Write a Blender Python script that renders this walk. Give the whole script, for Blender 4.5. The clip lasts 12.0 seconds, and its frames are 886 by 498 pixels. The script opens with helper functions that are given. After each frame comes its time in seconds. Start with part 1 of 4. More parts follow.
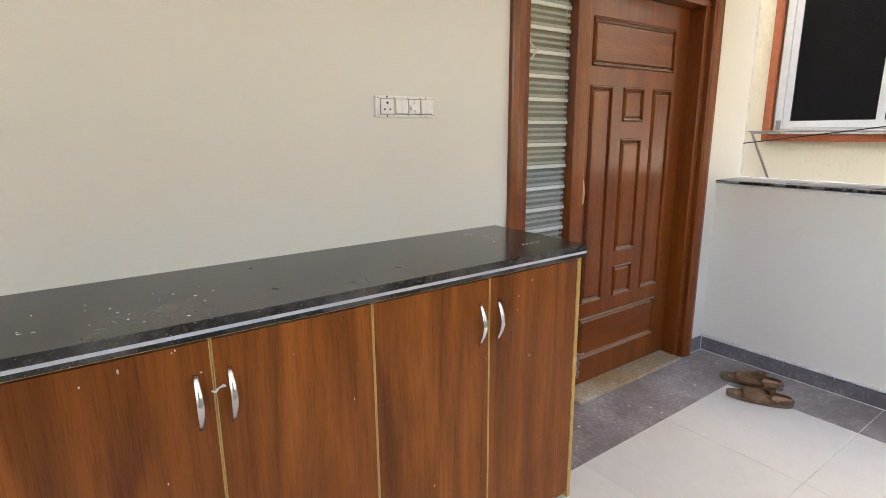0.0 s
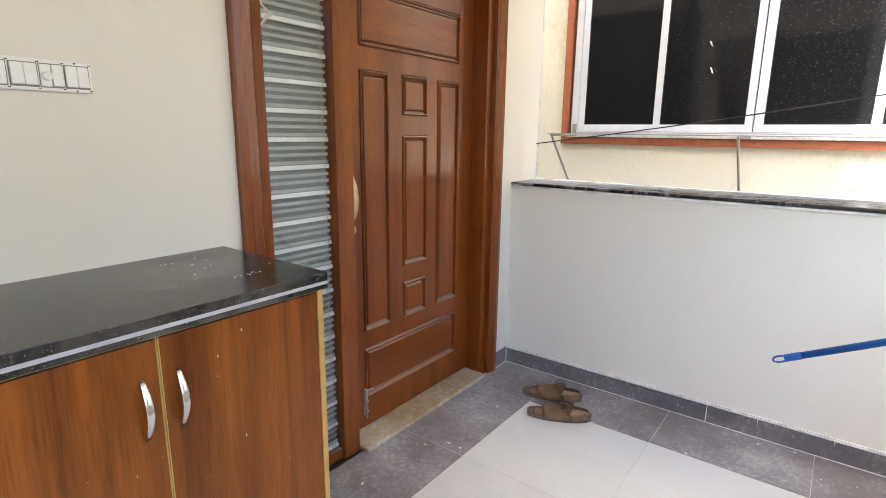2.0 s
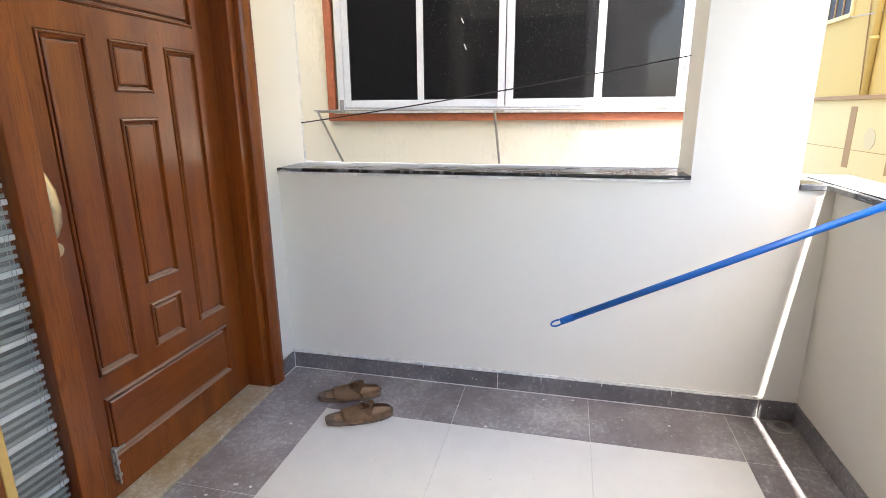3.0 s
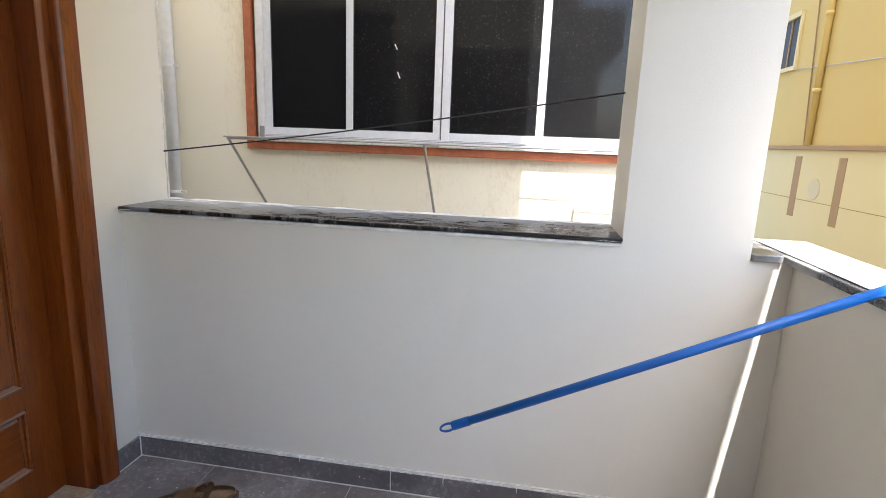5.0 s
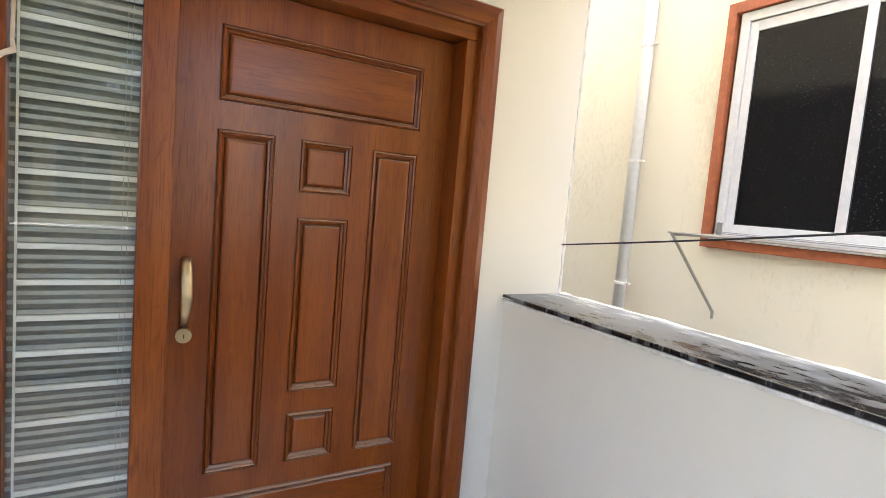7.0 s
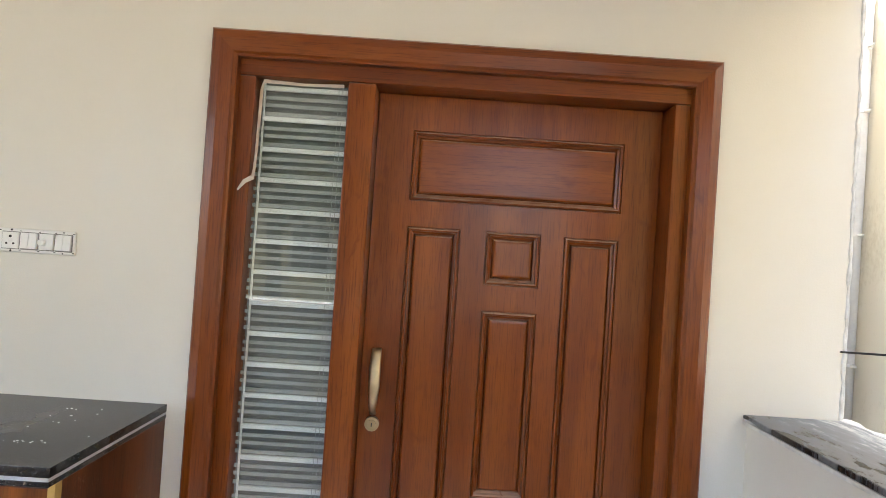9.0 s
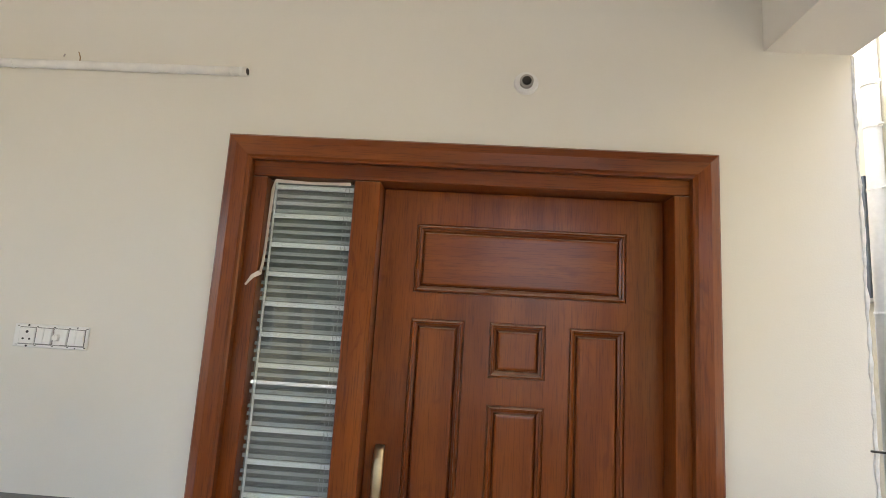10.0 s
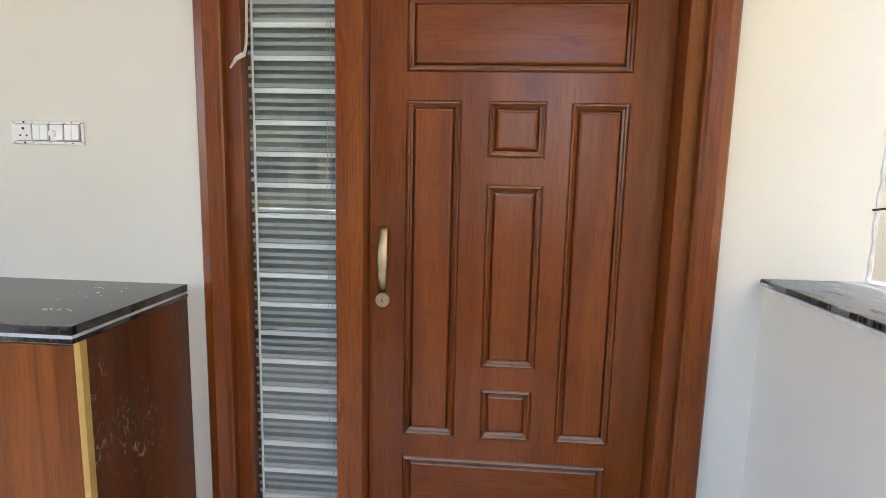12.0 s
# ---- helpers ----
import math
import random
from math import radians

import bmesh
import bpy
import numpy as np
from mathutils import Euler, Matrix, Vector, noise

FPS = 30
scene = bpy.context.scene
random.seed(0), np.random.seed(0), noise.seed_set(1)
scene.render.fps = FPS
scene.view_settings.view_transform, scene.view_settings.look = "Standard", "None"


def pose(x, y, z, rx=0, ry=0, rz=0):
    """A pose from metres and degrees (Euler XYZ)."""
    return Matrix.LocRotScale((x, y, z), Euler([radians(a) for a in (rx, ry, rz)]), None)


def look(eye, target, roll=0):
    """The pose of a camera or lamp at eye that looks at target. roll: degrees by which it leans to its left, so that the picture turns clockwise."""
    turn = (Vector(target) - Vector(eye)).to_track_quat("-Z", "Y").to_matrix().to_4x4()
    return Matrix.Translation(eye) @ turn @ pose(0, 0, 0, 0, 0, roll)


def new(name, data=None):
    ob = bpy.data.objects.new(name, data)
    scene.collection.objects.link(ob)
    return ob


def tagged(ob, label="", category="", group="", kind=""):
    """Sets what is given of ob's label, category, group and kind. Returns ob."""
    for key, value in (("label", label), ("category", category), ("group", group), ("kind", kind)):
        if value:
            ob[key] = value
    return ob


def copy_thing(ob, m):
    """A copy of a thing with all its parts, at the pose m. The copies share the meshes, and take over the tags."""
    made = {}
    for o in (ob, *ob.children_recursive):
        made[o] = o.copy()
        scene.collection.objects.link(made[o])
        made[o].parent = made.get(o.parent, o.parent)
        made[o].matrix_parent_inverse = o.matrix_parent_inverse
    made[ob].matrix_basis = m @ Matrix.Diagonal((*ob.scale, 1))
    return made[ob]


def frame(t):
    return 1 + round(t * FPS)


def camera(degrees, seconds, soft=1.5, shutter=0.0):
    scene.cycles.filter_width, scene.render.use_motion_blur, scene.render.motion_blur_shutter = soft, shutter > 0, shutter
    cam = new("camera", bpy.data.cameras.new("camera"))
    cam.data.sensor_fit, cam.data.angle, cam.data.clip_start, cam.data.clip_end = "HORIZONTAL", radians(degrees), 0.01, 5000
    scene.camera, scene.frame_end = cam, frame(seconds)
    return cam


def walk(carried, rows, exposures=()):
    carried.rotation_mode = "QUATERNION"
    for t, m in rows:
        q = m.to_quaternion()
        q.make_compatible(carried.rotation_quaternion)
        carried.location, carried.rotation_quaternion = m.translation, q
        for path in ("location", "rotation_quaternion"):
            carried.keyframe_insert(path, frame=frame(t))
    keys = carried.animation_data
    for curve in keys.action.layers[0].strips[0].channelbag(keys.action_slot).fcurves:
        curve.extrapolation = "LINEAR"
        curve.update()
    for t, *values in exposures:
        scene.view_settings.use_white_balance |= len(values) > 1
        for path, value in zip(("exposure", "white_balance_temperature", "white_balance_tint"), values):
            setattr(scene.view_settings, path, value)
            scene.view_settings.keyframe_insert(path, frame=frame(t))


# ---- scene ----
cam = camera(80.2, 12.0, soft=0.7)
PATH = [
    (0, (-1.49, -1.627, 1.383), (-0.357, -0.039, 0.945), -0.5),
    (0.5, (-1.334, -1.614, 1.375), (-0.163, -0.053, 0.935), -0.0),
    (1, (-1.203, -1.598, 1.383), (0.05, -0.1, 0.952), 0.4),
    (1.5, (-1.057, -1.555, 1.372), (0.336, -0.184, 0.949), 1.1),
    (2, (-0.919, -1.495, 1.349), (0.639, -0.317, 0.917), 0.7),
    (2.5, (-0.779, -1.42, 1.357), (0.991, -0.617, 0.882), -0.8),
    (3, (-0.68, -1.408, 1.357), (1.201, -0.962, 0.844), -0.4),
    (3.2, (-0.649, -1.422, 1.362), (1.254, -1.093, 0.844), -0.1),
    (4.8, (-0.192, -1.581, 1.381), (1.749, -1.366, 0.951), 2.4),
    (5, (-0.129, -1.592, 1.38), (1.805, -1.28, 0.979), 2.2),
    (5.5, (0.044, -1.601, 1.385), (1.905, -0.941, 1.067), 2.8),
    (6, (0.171, -1.613, 1.409), (1.888, -0.63, 1.119), 4.1),
    (6.5, (0.306, -1.635, 1.427), (1.702, -0.216, 1.231), 3.3),
    (7, (0.414, -1.668, 1.427), (1.423, 0.05, 1.251), 4.9),
    (7.5, (0.506, -1.666, 1.441), (1.124, 0.23, 1.288), 5.8),
    (7.7, (0.534, -1.651, 1.438), (1.038, 0.28, 1.305), 5.5),
    (9.3, (0.759, -1.607, 1.536), (0.725, 0.388, 1.672), 3.6),
    (9.5, (0.769, -1.612, 1.554), (0.721, 0.374, 1.781), 3.5),
    (10, (0.792, -1.623, 1.562), (0.697, 0.352, 1.864), 3.5),
    (10.5, (0.825, -1.612, 1.502), (0.689, 0.37, 1.733), 3.3),
    (11, (0.836, -1.599, 1.451), (0.695, 0.395, 1.512), 2.5),
    (11.5, (0.842, -1.587, 1.4), (0.71, 0.402, 1.241), 1.8),
    (12, (0.863, -1.584, 1.362), (0.723, 0.391, 1.085), 1.3),
]
EXPOSURES = [(0, 2.98, 6510, 10), (1.5, 3.07, 6450, 10), (2.5, 3.08, 6260, 10), (3.2, 3.01, 6220, 10), (4, 2.81, 6170, 10), (5, 2.46, 6190, 10), (5.5, 2.46, 6120, 10), (6, 2.44, 6120, 10), (6.5, 2.71, 6220, 10), (7, 3.07, 6410, 10), (7.6, 3.07, 6460, 10), (9.5, 2.91, 6180, 10), (10.5, 2.64, 6160, 10), (11.2, 2.79, 6060, 10), (12, 3.16, 6030, 10)]
walk(cam, [(t, look(eye, target, roll)) for t, eye, target, roll in PATH], EXPOSURES)

# ---- world and sun ----
SUN_WAY = Vector((0.5, 0.108, -1.0)).normalized()
world = bpy.data.worlds.new("sky")
world.use_nodes = True
scene.world = world
wn = world.node_tree.nodes
sky = wn.new("ShaderNodeTexSky")
sky.sky_type = "NISHITA"
sky.sun_disc = False
sky.sun_elevation = math.asin(-SUN_WAY.z)
sky.sun_rotation = math.atan2(-SUN_WAY.x, -SUN_WAY.y)
sky.dust_density = 3.0
world.node_tree.links.new(sky.outputs[0], wn["Background"].inputs[0])
wn["Background"].inputs[1].default_value = 0.15
sun = new("sun", bpy.data.lights.new("sun", "SUN"))
sun.data.energy = 3.1
sun.data.angle = radians(0.5)
sun.data.color = (1.0, 0.95, 0.87)
sun.matrix_world = look((-10, -3, 20), Vector((-10, -3, 20)) + SUN_WAY)


# ---- materials ----
def mat(name, rough=0.5, metal=0.0):
    m = bpy.data.materials.new(name)
    m.use_nodes = True
    b = m.node_tree.nodes["Principled BSDF"]
    b.inputs["Roughness"].default_value = rough
    b.inputs["Metallic"].default_value = metal
    return m, m.node_tree.nodes, m.node_tree.links, b


def coords(n, l, scale=(1, 1, 1), rotate=(0, 0, 0)):
    tc = n.new("ShaderNodeTexCoord")
    mp = n.new("ShaderNodeMapping")
    mp.inputs["Scale"].default_value = scale
    mp.inputs["Rotation"].default_value = rotate
    l.new(tc.outputs["Object"], mp.inputs["Vector"])
    return mp.outputs["Vector"]


def noise_tex(n, l, vec, scale, detail=4.0, rough=0.55, distort=0.0):
    t = n.new("ShaderNodeTexNoise")
    t.inputs["Scale"].default_value = scale
    t.inputs["Detail"].default_value = detail
    t.inputs["Roughness"].default_value = rough
    t.inputs["Distortion"].default_value = distort
    l.new(vec, t.inputs["Vector"])
    return t.outputs["Fac"]


def ramp(n, l, fac, stops):
    r = n.new("ShaderNodeValToRGB")
    e = r.color_ramp.elements
    while len(e) < len(stops):
        e.new(0.5)
    for k, (p, col) in enumerate(stops):
        e[k].position = p
        e[k].color = (*col, 1) if len(col) == 3 else col
    l.new(fac, r.inputs["Fac"])
    return r.outputs["Color"]


def mix(n, l, fac, a, b, mode="MIX"):
    m = n.new("ShaderNodeMix")
    m.data_type = "RGBA"
    m.blend_type = mode
    for sock, v in ((m.inputs["Factor"], fac), (m.inputs["A"], a), (m.inputs["B"], b)):
        if isinstance(v, (int, float)):
            sock.default_value = v
        elif isinstance(v, tuple):
            sock.default_value = (*v, 1)
        else:
            l.new(v, sock)
    return m.outputs["Result"]


def bump(n, l, b, height, strength, dist):
    u = n.new("ShaderNodeBump")
    u.inputs["Strength"].default_value = strength
    u.inputs["Distance"].default_value = dist
    l.new(height, u.inputs["Height"])
    l.new(u.outputs["Normal"], b.inputs["Normal"])


def paint_mat(name, col, rough=0.6, stain=(0.66, 0.63, 0.57), amount=0.4, grain=180, relief=0.25, mottle=0.0):
    m, n, l, b = mat(name, rough)
    v = coords(n, l)
    big = noise_tex(n, l, v, 1.7, 5, 0.6)
    streak = noise_tex(n, l, coords(n, l, (5, 5, 0.9)), 2.2, 6, 0.65)
    fac = ramp(n, l, big, [(0.42, (0, 0, 0)), (0.75, (amount,) * 3)])
    c1 = mix(n, l, fac, col, tuple(a * s for a, s in zip(col, (0.93, 0.91, 0.87))))
    fac2 = ramp(n, l, streak, [(0.62, (0, 0, 0)), (0.8, (amount,) * 3)])
    c2 = mix(n, l, fac2, c1, stain)
    if mottle:
        both = n.new("ShaderNodeMath")
        both.operation = "MULTIPLY_ADD"
        l.new(noise_tex(n, l, coords(n, l, (1, 1, 0.6)), 1.1, 3), both.inputs[0])
        both.inputs[1].default_value = 1.1
        l.new(noise_tex(n, l, coords(n, l, (1, 1, 0.5)), 38, 5, 0.7), both.inputs[2])
        half = n.new("ShaderNodeMath")
        half.operation = "MULTIPLY"
        l.new(both.outputs[0], half.inputs[0])
        half.inputs[1].default_value = 0.5
        c2 = mix(n, l, ramp(n, l, half.outputs[0], [(0.54, (0, 0, 0)), (0.68, (mottle,) * 3)]), c2, stain)
    l.new(c2, b.inputs["Base Color"])
    bump(n, l, b, noise_tex(n, l, v, grain, 3), relief, 0.002)
    return m


def wood_mat(name, dark, mid, light, axis="z", rough=0.3, coat=0.05, stretch=22.0, spots=0.0, dust_and_light=0.0, scuff=0.0):
    m, n, l, b = mat(name, rough)

    def along(a, c):
        return coords(n, l, {"z": (a, a, c), "x": (c, a, a), "y": (a, c, a)}[axis])
    tone = noise_tex(n, l, along(stretch, 0.7), 1.0, 4, 0.55, 0.9)
    base = ramp(n, l, tone, [(0.28, dark), (0.5, mid), (0.72, light)])
    line = ramp(n, l, noise_tex(n, l, along(stretch * 4.5, 1.3), 1.0, 3, 0.6, 0.4), [(0.35, (0.62, 0.56, 0.5)), (0.5, (1, 1, 1)), (0.7, (1.12, 1.1, 1.05))])
    pores = ramp(n, l, noise_tex(n, l, along(230, 9.0), 1.0, 3, 0.65), [(0.34, (0.34, 0.28, 0.24)), (0.5, (1, 1, 1))])
    col = mix(n, l, 0.15 if dust_and_light else 0.35, base, line, "MULTIPLY")
    col = mix(n, l, 0.55 if dust_and_light else 0.4, col, pores, "MULTIPLY")
    if not dust_and_light:
        band = ramp(n, l, noise_tex(n, l, along(5.5, 0.35), 1.0, 3, 0.5, 0.6), [(0.34, (0.50, 0.44, 0.40)), (0.48, (0.92, 0.92, 0.92)), (0.66, (1.22, 1.28, 1.3))])
        col = mix(n, l, 0.6, col, band, "MULTIPLY")
    if scuff:
        place = ramp(n, l, noise_tex(n, l, coords(n, l, (4, 4, 3), (0.3, 0.25, 0.1)), 1.0, 2, 0.5), [(0.52, (0, 0, 0)), (0.66, (1, 1, 1))])
        rub = ramp(n, l, noise_tex(n, l, coords(n, l, (60, 45, 22)), 1.0, 6, 0.75, 1.2), [(0.56, (0, 0, 0)), (0.68, (scuff,) * 3)])
        col = mix(n, l, mix(n, l, 1.0, place, rub, "MULTIPLY"), col, (0.55, 0.44, 0.36))
    if spots:
        patch = noise_tex(n, l, coords(n, l), 2.3, 3, 0.5)
        many = ramp(n, l, patch, [(0.45, (0, 0, 0)), (0.7, (0.035,) * 3)])
        dots = n.new("ShaderNodeMath")
        dots.operation = "ADD"
        l.new(noise_tex(n, l, coords(n, l, (1, 1, 0.45)), 120, 1, 0.4), dots.inputs[0])
        l.new(many, dots.inputs[1])
        sp = ramp(n, l, dots.outputs[0], [(0.812, (0, 0, 0)), (0.822, (1, 1, 1))])
        col = mix(n, l, sp, col, (0.6, 0.5, 0.38))
        haze = ramp(n, l, noise_tex(n, l, coords(n, l, (3, 3, 9), (0, 0.5, 0)), 3.0, 8, 0.75), [(0.62, (0, 0, 0)), (0.8, (0.16,) * 3)])
        col = mix(n, l, haze, col, (0.5, 0.42, 0.33))
    # Up-facing faces paler: caught sky light put into the colour, with dust.
    if dust_and_light:
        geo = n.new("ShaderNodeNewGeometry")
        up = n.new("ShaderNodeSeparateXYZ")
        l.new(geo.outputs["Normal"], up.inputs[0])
        col = mix(n, l, ramp(n, l, up.outputs["Z"], [(0.25, (0, 0, 0)), (0.6, (dust_and_light,) * 3)]), col, (0.42, 0.33, 0.25))
        knots = ramp(n, l, noise_tex(n, l, along(13, 5), 1.0, 3, 0.55, 1.8), [(0.60, (0, 0, 0)), (0.73, (0.7,) * 3)])
        col = mix(n, l, knots, col, dark)
    l.new(col, b.inputs["Base Color"])
    wear = ramp(n, l, noise_tex(n, l, along(30, 2), 1.0, 4, 0.6), [(0.3, (rough * 0.9,) * 3), (0.75, (rough * 1.15,) * 3)])
    l.new(wear, b.inputs["Roughness"])
    b.inputs["Specular IOR Level"].default_value = 0.22
    b.inputs["Coat Weight"].default_value = coat
    b.inputs["Coat Roughness"].default_value = 0.20 if dust_and_light else 0.12
    bump(n, l, b, pores, 0.15, 0.0006)
    return m


def granite_mat(name, base, fleck, dust_and_light, rough=0.16, haze=(0.33, 0.31, 0.28)):
    m, n, l, b = mat(name, rough)
    v = coords(n, l)
    sp = ramp(n, l, noise_tex(n, l, v, 120, 3, 0.7), [(0.55, (0, 0, 0)), (0.68, (1, 1, 1))])
    c1 = mix(n, l, sp, base, fleck)
    spk = ramp(n, l, noise_tex(n, l, v, 280, 1, 0.3), [(0.735, (0, 0, 0)), (0.775, (1, 1, 1))])
    c2 = mix(n, l, spk, c1, (0.38, 0.36, 0.33))
    ds = ramp(n, l, noise_tex(n, l, v, 4.0, 3, 0.6, 0.4), [(0.45, (0, 0, 0)), (0.8, (dust_and_light,) * 3)])
    l.new(mix(n, l, ds, c2, haze), b.inputs["Base Color"])
    l.new(ramp(n, l, noise_tex(n, l, v, 4.0, 3, 0.6, 0.4), [(0.35, (rough,) * 3), (0.8, (rough + 0.07,) * 3)]), b.inputs["Roughness"])
    return m


def tile_mat(name, lo, hi, dust_and_light, amount, rough, speck=0.0):
    m, n, l, b = mat(name, rough)
    oi = n.new("ShaderNodeObjectInfo")
    here = n.new("ShaderNodeVectorMath")
    here.operation = "ADD"
    l.new(coords(n, l), here.inputs[0])
    l.new(oi.outputs["Location"], here.inputs[1])
    v = here.outputs[0]
    tone = ramp(n, l, noise_tex(n, l, v, 6, 8, 0.75, 0.2), [(0.3, lo), (0.7, hi)])
    vary = ramp(n, l, oi.outputs["Random"], [(0.0, (0.90,) * 3), (1.0, (1.0,) * 3)])
    c1 = mix(n, l, 1.0, tone, vary, "MULTIPLY")
    wide = noise_tex(n, l, v, 2.6, 6, 0.7, 0.2)
    ds = ramp(n, l, wide, [(0.45, (0, 0, 0)), (0.72, (amount,) * 3)])
    c2 = mix(n, l, ds, c1, dust_and_light)
    if speck:
        fine = n.new("ShaderNodeMath")
        fine.operation = "MULTIPLY_ADD"
        l.new(wide, fine.inputs[0])
        fine.inputs[1].default_value = 0.5
        l.new(noise_tex(n, l, v, 48, 5, 0.75), fine.inputs[2])
        c2 = mix(n, l, ramp(n, l, fine.outputs[0], [(0.78, (0, 0, 0)), (0.95, (speck,) * 3)]), c2, dust_and_light)
    drop = ramp(n, l, noise_tex(n, l, v, 95, 1, 0.2), [(0.80, (0, 0, 0)), (0.81, (1, 1, 1))])
    l.new(mix(n, l, drop, c2, dust_and_light), b.inputs["Base Color"])
    l.new(ramp(n, l, wide, [(0.3, (rough,) * 3), (0.8, (rough + 0.5 * amount + 0.05,) * 3)]), b.inputs["Roughness"])
    return m


def plain_mat(name, col, rough=0.5, metal=0.0, vary=0.12):
    m, n, l, b = mat(name, rough, metal)
    t = noise_tex(n, l, coords(n, l), 25, 5, 0.6)
    l.new(ramp(n, l, t, [(0.3, tuple(a * (1 - vary) for a in col)), (0.7, tuple(min(1, a * (1 + vary)) for a in col))]), b.inputs["Base Color"])
    l.new(ramp(n, l, t, [(0.3, (rough * 0.85,) * 3), (0.7, (min(1, rough * 1.15),) * 3)]), b.inputs["Roughness"])
    return m


WALL = paint_mat("cream_wall_paint", (0.73, 0.70, 0.63))
NEIGHBOUR = paint_mat("neighbour_wall_paint", (0.78, 0.73, 0.60), 0.7, (0.45, 0.38, 0.24), 0.25, 90, 0.5, 0.35)
CEIL = paint_mat("ceiling_paint", (0.78, 0.74, 0.67))
YELLOW = paint_mat("yellow_wall_paint", (0.50, 0.36, 0.115), 0.75, (0.5, 0.4, 0.2), 0.3, 60, 0.5)
YELLOW_PALE = paint_mat("pale_yellow_wall_paint", (0.58, 0.48, 0.25), 0.75, (0.5, 0.42, 0.25), 0.3, 60, 0.5)
PALE_PATCH = paint_mat("pale_plaster_patch", (0.52, 0.45, 0.29), 0.8)
TAN = paint_mat("tan_band_paint", (0.30, 0.185, 0.08), 0.7)
TEAK = wood_mat("varnished_teak", (0.132, 0.0270, 0.0032), (0.194, 0.0460, 0.0048), (0.248, 0.0660, 0.0075), "z", 0.34, 0.42, 7, dust_and_light=0.45)
TEAK_X = wood_mat("varnished_teak_across", (0.132, 0.0270, 0.0032), (0.194, 0.0460, 0.0048), (0.248, 0.0660, 0.0075), "x", 0.34, 0.42, 7, dust_and_light=0.45)
LAMINATE = wood_mat("walnut_laminate", (0.12, 0.032, 0.006), (0.25, 0.074, 0.012), (0.36, 0.122, 0.022), "z", 0.34, 0.08, 8, 1.0)
# Darker copy of LAMINATE: the end panel's shade in its colour, plus scuffs.
LAMINATE_SHADED = wood_mat("scuffed_shaded_walnut_laminate", (0.07, 0.02, 0.006), (0.125, 0.036, 0.009), (0.17, 0.052, 0.013), "z", 0.34, 0.08, 8, scuff=0.8)
GOLD = plain_mat("gold_edge_band", (0.55, 0.36, 0.11), 0.4, 0.3)
GRANITE = granite_mat("black_granite", (0.014, 0.013, 0.013), (0.062, 0.058, 0.053), 0.48)
COPING = granite_mat("dusty_black_granite", (0.03, 0.03, 0.032), (0.12, 0.12, 0.12), 0.95, 0.2, (0.6, 0.59, 0.57))
INLAY = plain_mat("white_stripe", (0.42, 0.42, 0.45), 0.5)
TILE = tile_mat("cream_floor_tile", (0.66, 0.63, 0.575), (0.72, 0.69, 0.64), (0.5, 0.43, 0.34), 0.06, 0.36, 0.04)
DARK_TILE = tile_mat("dark_grey_tile", (0.165, 0.140, 0.136), (0.26, 0.228, 0.224), (0.6, 0.57, 0.55), 0.38, 0.3, 0.50)
SKIRT = tile_mat("dark_skirting_tile", (0.10, 0.092, 0.095), (0.17, 0.158, 0.162), (0.5, 0.48, 0.47), 0.22, 0.3, 0.42)
GROUT = plain_mat("grout", (0.58, 0.56, 0.53), 0.9)
MARBLE = tile_mat("yellow_marble", (0.24, 0.15, 0.06), (0.45, 0.35, 0.20), (0.68, 0.64, 0.57), 0.5, 0.3, 0.6)
WHITE_PVC = plain_mat("white_pvc", (0.78, 0.77, 0.74), 0.4, 0, 0.05)
GREY = plain_mat("grey_plastic_and_gap_shade", (0.22, 0.21, 0.2), 0.6)
SWITCH = plain_mat("white_switch_plastic", (0.8, 0.79, 0.76), 0.3, 0, 0.03)
DARK = plain_mat("dark_hole", (0.02, 0.018, 0.016), 0.6)
BRASS = plain_mat("antique_brass", (0.52, 0.42, 0.26), 0.40, 1.0)
CHROME = plain_mat("brushed_chrome", (0.7, 0.7, 0.7), 0.22, 1.0, 0.05)
STEEL = plain_mat("galvanised_steel", (0.42, 0.40, 0.37), 0.5, 0.8)
ALU = plain_mat("white_aluminium", (0.62, 0.63, 0.65), 0.4, 0, 0.06)
# Darker copy of ALU: shade along the sliding track put into the colour.
ALU_SHADE = plain_mat("shaded_aluminium_lip", (0.30, 0.30, 0.31), 0.5)
TERRA = plain_mat("terracotta_paint", (0.38, 0.115, 0.05), 0.6, 0, 0.2)
BLUE = plain_mat("blue_plastic", (0.005, 0.10, 0.38), 0.35)
SKYBLUE = plain_mat("light_blue_plastic", (0.03, 0.24, 0.58), 0.4)
BROWN = plain_mat("brown_leather", (0.32, 0.19, 0.10), 0.75, 0, 0.3)
FOOTBED = plain_mat("worn_footbed", (0.36, 0.225, 0.13), 0.85, 0, 0.3)
SOLE = plain_mat("brown_rubber", (0.15, 0.105, 0.07), 0.8, 0, 0.3)
CEMENT = plain_mat("white_cement", (0.7, 0.69, 0.66), 0.9, 0, 0.2)
EARTH = plain_mat("dusty_ground", (0.10, 0.09, 0.075), 0.95, 0, 0.25)
BLIND = plain_mat("blind_white", (0.84, 0.85, 0.86), 0.35, 0, 0.03)
BLIND_GREY = plain_mat("blind_grey", (0.42, 0.44, 0.445), 0.5)
BLIND_BACK = plain_mat("blind_backing", (0.21, 0.22, 0.22), 0.8)
TAPE = plain_mat("masking_tape", (0.60, 0.52, 0.44), 0.7)
